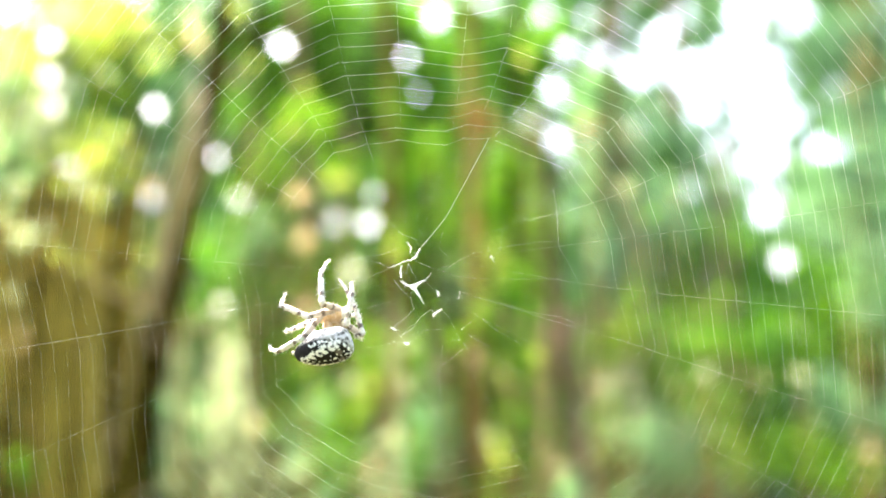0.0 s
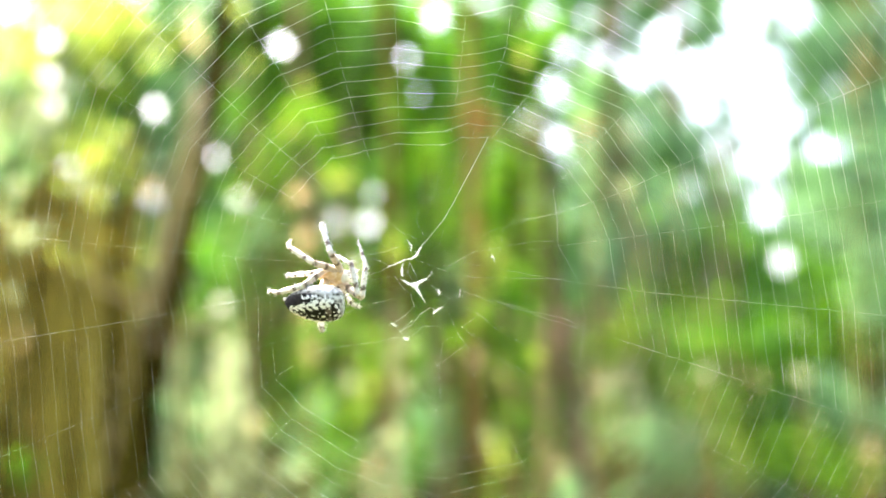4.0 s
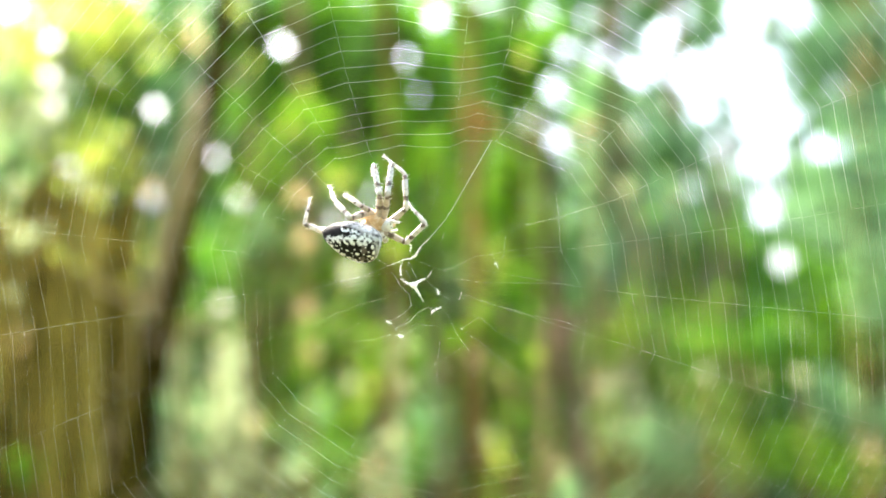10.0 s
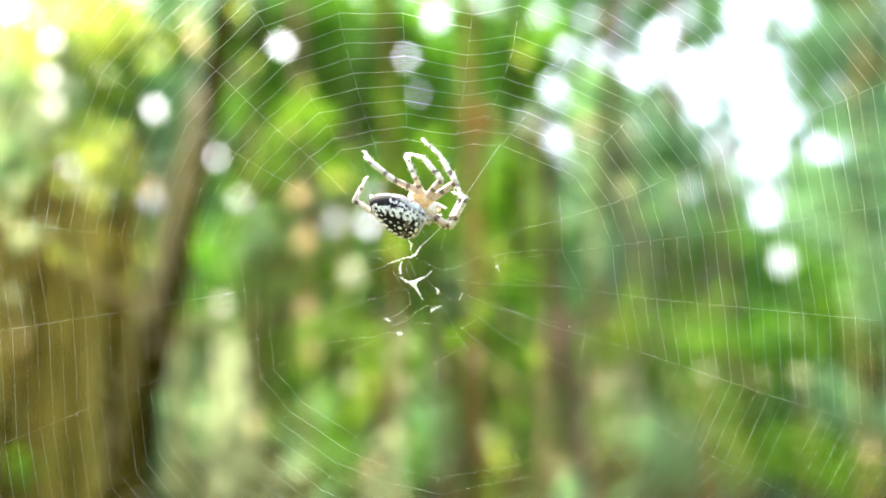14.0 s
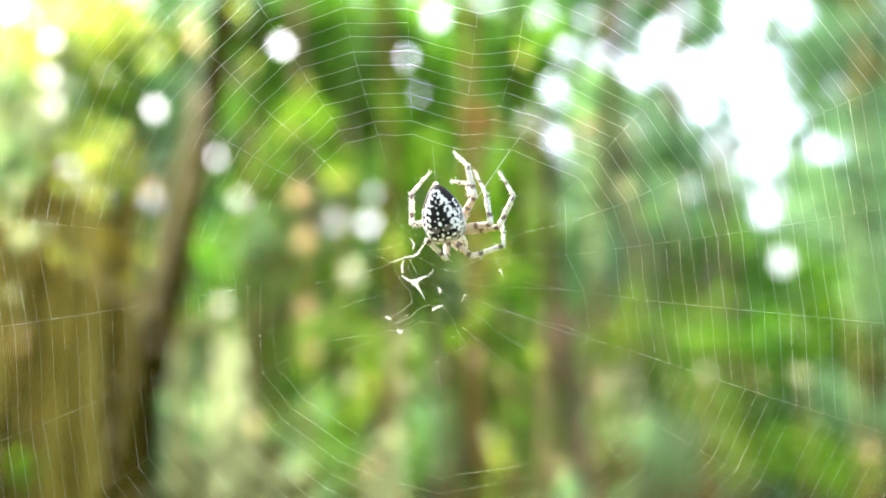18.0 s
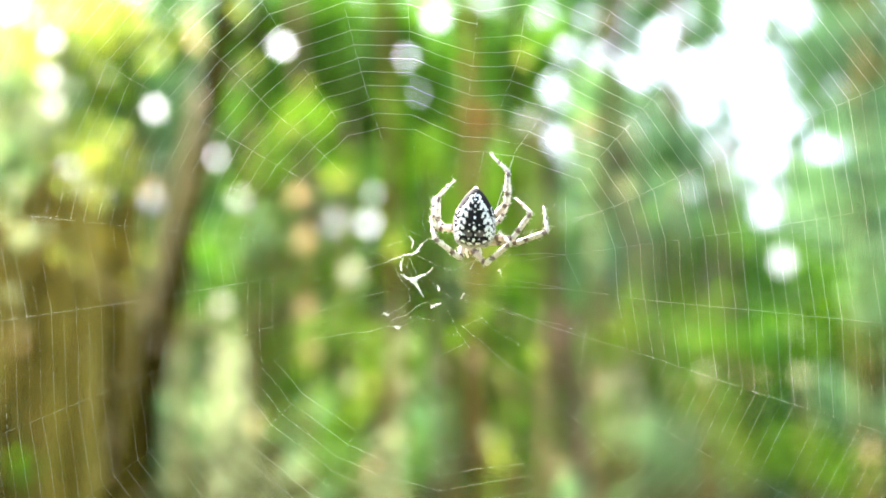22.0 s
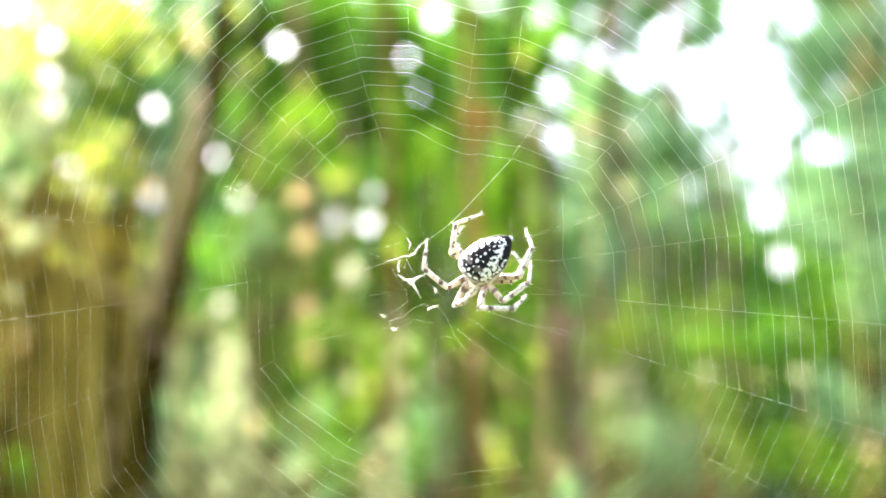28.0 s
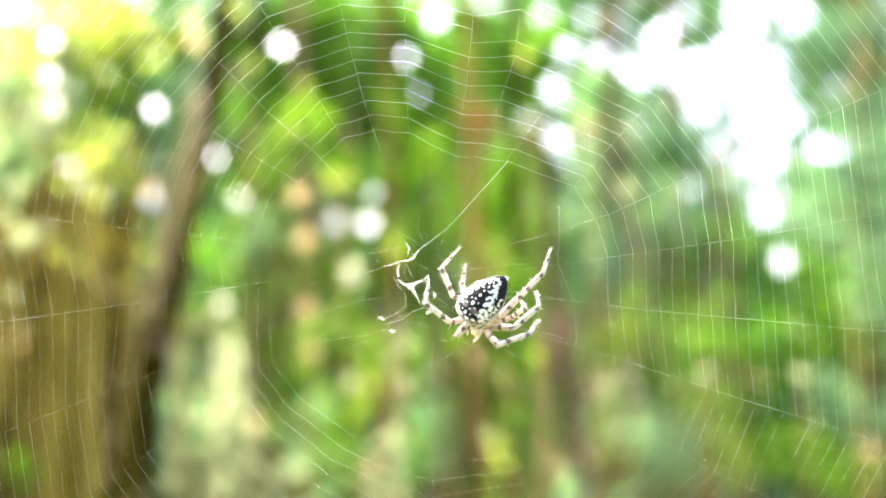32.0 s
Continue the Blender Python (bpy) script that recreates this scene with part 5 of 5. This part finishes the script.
    step(6, (506, 488), (604, 486), 50, (540, 452, 467, 460), (548, 432, 505, 412), (555, 410, 480, 387), (585, 400, 538, 310), (628, 465, 588, 368), (640, 470, 645, 375), (618, 475, 620, 480), (564, 478, 570, 522))
    step(7, (513, 470), (614, 480), 50, (555, 440, 478, 425), (575, 415, 545, 395), (590, 400, 512, 355), (628, 390, 608, 308), (632, 475, 640, 385), (655, 460, 655, 415), (640, 475, 635, 475), (573, 468, 580, 514))
    step(8, (515, 452), (622, 466), 50, (545, 425, 475, 408), (570, 400, 540, 355), (585, 385, 542, 335), (600, 385, 590, 350), (622, 385, 610, 320), (642, 455, 660, 335), (635, 440, 630, 430), (579, 452, 568, 454))
    step(9, (538, 432), (645, 438), 50, (580, 395, 512, 357), (600, 372, 553, 360), (625, 365, 550, 317), (658, 380, 605, 317), (688, 412, 671, 305), (668, 440, 705, 375), (660, 425, 655, 410), (540, 440, 527, 392))
    step(10, (572, 410), (672, 440), 45, (625, 385, 583, 328), (640, 365, 610, 345), (672, 350, 660, 310), (685, 350, 690, 325), (718, 370, 678, 275), (720, 430, 722, 360), (700, 445, 675, 410), (572, 425, 550, 348))
    step(11, (577, 365), (658, 425), 40, (615, 360, 565, 325), (645, 335, 628, 300), (680, 345, 625, 283), (690, 340, 700, 325), (708, 365, 678, 280), (712, 420, 725, 352), (690, 435, 695, 385), (575, 425, 552, 360))
    step(12, (611, 378), (712, 428), 42, (645, 350, 576, 285), (680, 350, 645, 318), (722, 335, 678, 275), (710, 335, 702, 325), (765, 350, 755, 262), (755, 425, 770, 340), (752, 430, 740, 400), (625, 430, 612, 400))
    step(13, (636, 290), (680, 402), 40, (660, 310, 645, 272), (680, 320, 665, 298), (735, 330, 697, 260), (700, 310, 665, 298), (760, 352, 738, 262), (757, 408, 762, 355), (725, 420, 705, 375), (610, 350, 612, 375))
    step(14, (655, 352), (748, 404), 42, (700, 320, 645, 268), (735, 315, 718, 275), (778, 322, 718, 272), (803, 325, 745, 245), (795, 400, 800, 340), (790, 402, 803, 303), (770, 410, 760, 380), (648, 395, 650, 312))
    step(17, (748, 340), (792, 434), 30, (792, 325, 738, 240), (822, 348, 800, 308), (857, 372, 832, 278), (855, 403, 870, 303), (835, 440, 900, 378), (790, 445, 780, 440), (735, 405, 715, 412), (712, 412, 718, 315))
    step(18, (770, 327), (795, 428), 17, (838, 352, 803, 270), (840, 345, 798, 320), (865, 398, 838, 298), (882, 402, 882, 303), (832, 452, 890, 390), (790, 455, 768, 435), (740, 395, 730, 400), (727, 398, 763, 303))
    step(19, (803, 298), (800, 412), 12, (858, 345, 815, 266), (852, 330, 800, 300), (882, 395, 860, 308), (893, 400, 885, 305), (835, 450, 883, 405), (795, 443, 760, 400), (755, 395, 748, 375), (735, 362, 787, 280))
    step(20, (816, 329), (815, 434), 3, (855, 330, 813, 233), (878, 385, 865, 325), (895, 415, 887, 308), (895, 425, 930, 340), (843, 458, 885, 420), (800, 450, 765, 395), (765, 390, 760, 378), (758, 378, 827, 308))
    step(21, (843, 311), (832, 420), 5, (893, 375, 860, 292), (888, 365, 868, 330), (898, 425, 902, 335), (885, 420, 910, 400), (843, 460, 883, 415), (803, 443, 762, 398), (780, 400, 765, 370), (778, 345, 840, 283))
    step(22, (842, 333), (838, 440), 2, (895, 362, 867, 272), (905, 375, 905, 325), (905, 422, 912, 350), (915, 430, 962, 365), (857, 465, 883, 410), (815, 452, 762, 385), (790, 405, 768, 350), (778, 405, 806, 318))
    step(23, (848, 350), (842, 457), 2, (905, 388, 892, 318), (895, 400, 888, 360), (922, 420, 915, 370), (885, 463, 922, 410), (855, 488, 885, 465), (808, 472, 758, 382), (790, 430, 795, 385), (782, 412, 804, 322))
    step(24, (868, 341), (850, 448), 5, (922, 412, 905, 322), (912, 400, 890, 338), (900, 455, 932, 370), (885, 475, 915, 435), (848, 488, 840, 465), (810, 465, 752, 380), (820, 385, 800, 395), (802, 425, 874, 325))
    step(25, (884, 356), (853, 458), 6, (930, 405, 912, 317), (920, 395, 905, 365), (905, 468, 938, 395), (893, 488, 918, 435), (848, 510, 835, 500), (820, 475, 762, 410), (800, 410, 812, 370), (788, 420, 782, 328))
    step(28, (903, 420), (825, 492), 20, (915, 490, 930, 405), (908, 498, 908, 445), (888, 530, 940, 462), (850, 540, 932, 522), (803, 543, 840, 508), (792, 510, 756, 422), (800, 440, 820, 400), (790, 448, 855, 378))
    step(29, (867, 438), (800, 517), 32, (905, 470, 950, 392), (893, 505, 928, 455), (875, 548, 928, 470), (845, 555, 928, 515), (808, 553, 835, 530), (775, 520, 752, 428), (785, 450, 820, 420), (763, 478, 797, 384))
    step(30, (893, 460), (817, 540), 25, (905, 520, 940, 453), (912, 500, 905, 475), (893, 567, 938, 500), (858, 580, 930, 545), (800, 572, 812, 575), (785, 535, 752, 435), (795, 480, 820, 447), (780, 465, 793, 368))
    step(31, (930, 478), (855, 548), 20, (935, 545, 938, 470), (915, 545, 905, 530), (893, 585, 945, 530), (872, 597, 920, 580), (808, 582, 800, 575), (800, 545, 763, 440), (830, 510, 840, 470), (820, 500, 895, 426))
    step(32, (895, 490), (822, 570), 28, (925, 520, 975, 438), (910, 560, 925, 535), (905, 580, 950, 515), (878, 607, 955, 565), (812, 592, 825, 572), (800, 570, 760, 493), (798, 515, 825, 455), (787, 520, 816, 436))
    walk(spider, smooth(body_rows))
    # the silk line that it pays out, by where it is fastened
    tied = {0: (540, 610, -500), 6: (520, 480, -500), 9: (550, 425, -500), 12: (597, 330, 0), 14: (640, 270, 0), 17: (736, 262, 0), 18: (765, 262, 0), 19: (806, 230, 0), 20: (805, 254, 0),
            21: (838, 245, 0), 22: (857, 265, 0), 23: (844, 262, 0), 24: (885, 275, 0), 25: (905, 300, 0), 28: (900, 345, -120), 29: (885, 400, -300), 30: (895, 440, -300), 31: (900, 470, -300), 32: (900, 500, -300)}
    rows = []
    for t, m in body_rows:
        if t in tied:
            inv = (WEB.inverted() @ m).inverted()
            a, c = Vector((-53, 0, -7)) * S, inv @ on_web(*tied[t])
            rows.append((t, Matrix.Translation(a) @ turn((-1, 0, 0), c - a)))
    walk(silk_line, smooth(rows))
    for (leg, shin, foot, pair, side), rows in zip(spider_legs, leg_rows):
        for ob, r in zip((leg, shin, foot), rows):
            walk(ob, smooth(r))

    pulls = []
    # how far the web is pulled aside at each of its marks, second by second
    pulls.append(((237, 540), (12, 84, 9, 86, 0, 57, 0, 54, -8, 38, -9, 38, -8, 35, -6, 31, -3, 26, -9, 29, -4, 20, -6, 17, -8, 15, -4, 9, -3, 3, 0, 0, 3, -9, 2, -11, 2, -15, 2, -21, 3, -24, 6, -17, 11, -17, 9, -14, 12, -20, 15, -23, 15, -17)))
    pulls.append(((105, 736), (5, 61, 5, 61, 5, 43, 6, 41, -2, 32, -3, 34, -3, 32, -6, 29, -3, 23, -3, 23, -2, 17, 0, 14, -5, 14, -3, 8, 0, 3, 0, 0, -2, -5, 0, -8, -3, -12, -8, -15, -14, -17, -11, -6, -6, -11, -9, -6, -9, -12, -3, -18, -5, -12)))
    pulls.append(((261, 675), (9, 63, 9, 64, 9, 44, 8, 43, 0, 34, 0, 34, -2, 32, -5, 31, -2, 24, -2, 24, 0, 17, 0, 14, -3, 14, -2, 8, 0, 3, 0, 0, 0, -6, -2, -9, -3, -12, -12, -17, -12, -18, -10, -15, -9, -15, -10, -15, -11, -15, -11, -15, -11, -15)))
    pulls.append(((886, 482), (-17, -28, -17, -26, -14, -24, -15, -28, -14, -26, -15, -23, -12, -20, -14, -17, -8, -14, -9, -14, -5, -11, -5, -11, -6, -8, -2, -2, 0, 0, 0, 0, 2, -2, -3, 3, -2, 0, -11, 8, -20, 11, -18, 20, -16, 18, -18, 20, -20, 22, -19, 23, -18, 24)))
    pulls.append(((735, 500), (-3, 8, -3, 9, 0, 8, 0, 8, -2, 2, -5, 2, -5, 2, -6, 3, -2, 5, -3, 3, 0, 2, 0, 0, -3, 2, 0, 2, 0, 0, 0, 0, 2, -2, -3, -2, -2, -3, -9, 0, -17, 0, -11, 2, -6, -2, -8, -2, -11, 5, -5, 6, -6, 8)))
    pulls.append(((707, 581), (15, 26, 15, 26, 14, 18, 15, 18, 8, 12, 6, 12, 5, 12, 2, 12, 3, 11, 3, 9, 5, 8, 3, 5, 0, 6, 0, 5, 0, 2, 0, 0, 0, -3, -5, -3, -5, -6, -11, -5, -18, -6, -15, -3, -11, -3, -11, -3, -17, -2, -14, -3, -14, 0)))
    pulls.append(((1345, 697), (3, -21, 3, -18, 2, -18, 0, -20, -2, -20, -3, -15, -2, -14, -5, -12, -2, -11, -3, -12, -2, -12, -2, -12, -3, -6, -3, -2, -2, 0, 0, 0, -2, 3, -6, 6, -6, 0, -17, 5, -24, 5, -15, 9, -12, 3, -16, 3, -28, 9, -30, 9, -30, 16)))
    pulls.append(((1318, 840), (12, -18, 11, -15, 11, -15, 9, -17, 6, -17, 2, -14, 3, -12, 2, -11, 3, -9, 2, -9, 3, -6, 3, -8, 0, -3, 0, 0, 0, 0, 0, 0, -3, 2, -9, 3, -6, -2, -15, 3, -21, 5, -14, 9, -3, 2, -5, 3, -14, 11, -17, 12, -17, 17)))
    pulls.append(((1114, 620), (0, -22, 0, -20, 2, -20, 0, -20, -3, -22, -5, -18, -3, -15, -3, -15, 0, -14, -3, -12, 0, -9, 0, -11, -3, -6, 0, 0, 2, 0, 0, 0, -2, 2, -5, 3, -5, -2, -14, 3, -22, 5, -15, 9, -8, 3, -14, 5, -23, 12, -28, 14, -28, 17)))
    pulls.append(((1367, 552), (-3, -24, -5, -22, -3, -20, -6, -22, -5, -23, -8, -18, -5, -17, -6, -15, -3, -14, -5, -14, 0, -9, -2, -9, -3, -5, 0, 0, 0, 2, 0, 0, -2, 3, -8, 5, -5, 2, -15, 8, -26, 9, -18, 12, -12, 2, -18, 5, -26, 12, -35, 17, -29, 21)))
    pulls.append(((1209, 307), (-18, -24, -18, -23, -17, -22, -18, -23, -18, -26, -17, -23, -14, -22, -15, -20, -11, -17, -12, -17, -5, -14, -5, -12, -5, -9, 0, 0, -2, 2, 0, 0, 0, 3, 0, 3, 3, 2, 0, 2, -6, 3, 2, 6, 8, 4, 5, 6, 2, 8, 1, 10, 0, 12)))
    pulls.append(((398, 122), (-30, 47, -31, 50, -32, 52, -33, 55, -36, 60, -36, 62, -36, 63, -35, 60, -20, 44, -24, 38, -14, 28, -12, 21, -12, 17, 0, 8, 2, 3, 0, 0, 6, -3, 5, -5, 3, -9, 0, -11, -5, -11, -3, -9, 5, -11, 2, -6, -2, -9, 6, -8, 2, -6)))
    pulls.append(((652, 182), (-27, 26, -27, 29, -25, 42, -29, 43, -40, 45, -38, 50, -38, 56, -40, 56, -25, 46, -20, 42, -15, 38, -12, 32, -8, 25, 0, 14, 2, 6, 0, 0, 8, -2, 5, -6, 6, -11, 3, -12, -3, -14, 0, -12, 9, -12, 5, -6, -2, -12, 6, -8, -2, -9)))
    pulls.append(((80, 394), (-3, 66, -4, 61, -4, 57, -5, 52, -8, 40, -8, 37, -8, 34, -8, 31, -7, 26, -6, 22, -5, 18, -4, 13, -3, 11, -1, 4, -1, 2, 0, 0, 0, -4, -1, -7, -2, -10, -2, -14, -2, -14, -2, -13, -2, -12, -2, -12, -1, -11, 0, -10, 0, -10)))
    pulls.append(((905, 262), (-43, -20, -43, -20, -43, -20, -44, -21, -45, -24, -45, -22, -44, -20, -43, -19, -38, -16, -33, -12, -28, -9, -25, -7, -23, -7, -10, 3, -3, 2, 0, 0, 0, 5, 2, 10, 4, 14, 4, 18, 2, 20, 2, 20, 0, 19, -2, 20, -4, 22, -6, 22, -8, 24)))
    # where the spider holds the gathered thread
    held = {17: (790, 400), 18: (800, 400), 19: (815, 395), 20: (832, 420), 21: (848, 415), 22: (850, 430), 23: (856, 440), 24: (872, 440), 25: (880, 440)}
    marks = np.array([p for p, r in pulls], dtype=float)
    shifts = np.array([np.array(r, dtype=float).reshape(-1, 2) for p, r in pulls])
    for ob, ref in WEB_PIECES:
        pts = np.array([(p.x, p.y) for p in ref])
        if len(pts) == 0:
            continue
        # the stretch that lies before the camera counts, the anchored ends stay
        w = 1.0 / (((pts[:, None, :] - marks[None]) ** 2).sum(2) + 900.0)
        w = w / w.sum(1, keepdims=True)
        far = np.hypot((pts[:, 0] - 784) / 1200, (pts[:, 1] - 441) / 900)
        hold = np.clip(1.6 - far, 0.05, 1.0)
        base = pts.mean(0)
        rows = []
        for i, t in enumerate(times):
            new_pts = pts + (w @ shifts[:, i, :]) * hold[:, None]
            if ob in GATHERED and t in held:
                far_end, way = new_pts[1], np.array(held[t]) - new_pts[1]
                new_pts[0] = far_end + way * (np.hypot(*(pts[0] - pts[1])) / np.hypot(*way))
            nb = new_pts.mean(0)
            a, c = pts - base, new_pts - nb
            ang = math.atan2((a[:, 0] * c[:, 1] - a[:, 1] * c[:, 0]).sum(), (a * c).sum()) if len(pts) > 1 else 0.0
            m = Matrix.Translation(on_web(*nb)) @ Matrix.Rotation(-ang, 4, 'Z') @ Matrix.Translation(-on_web(*base))
            rows.append((t, m))
        walk(ob, rows)


motions()
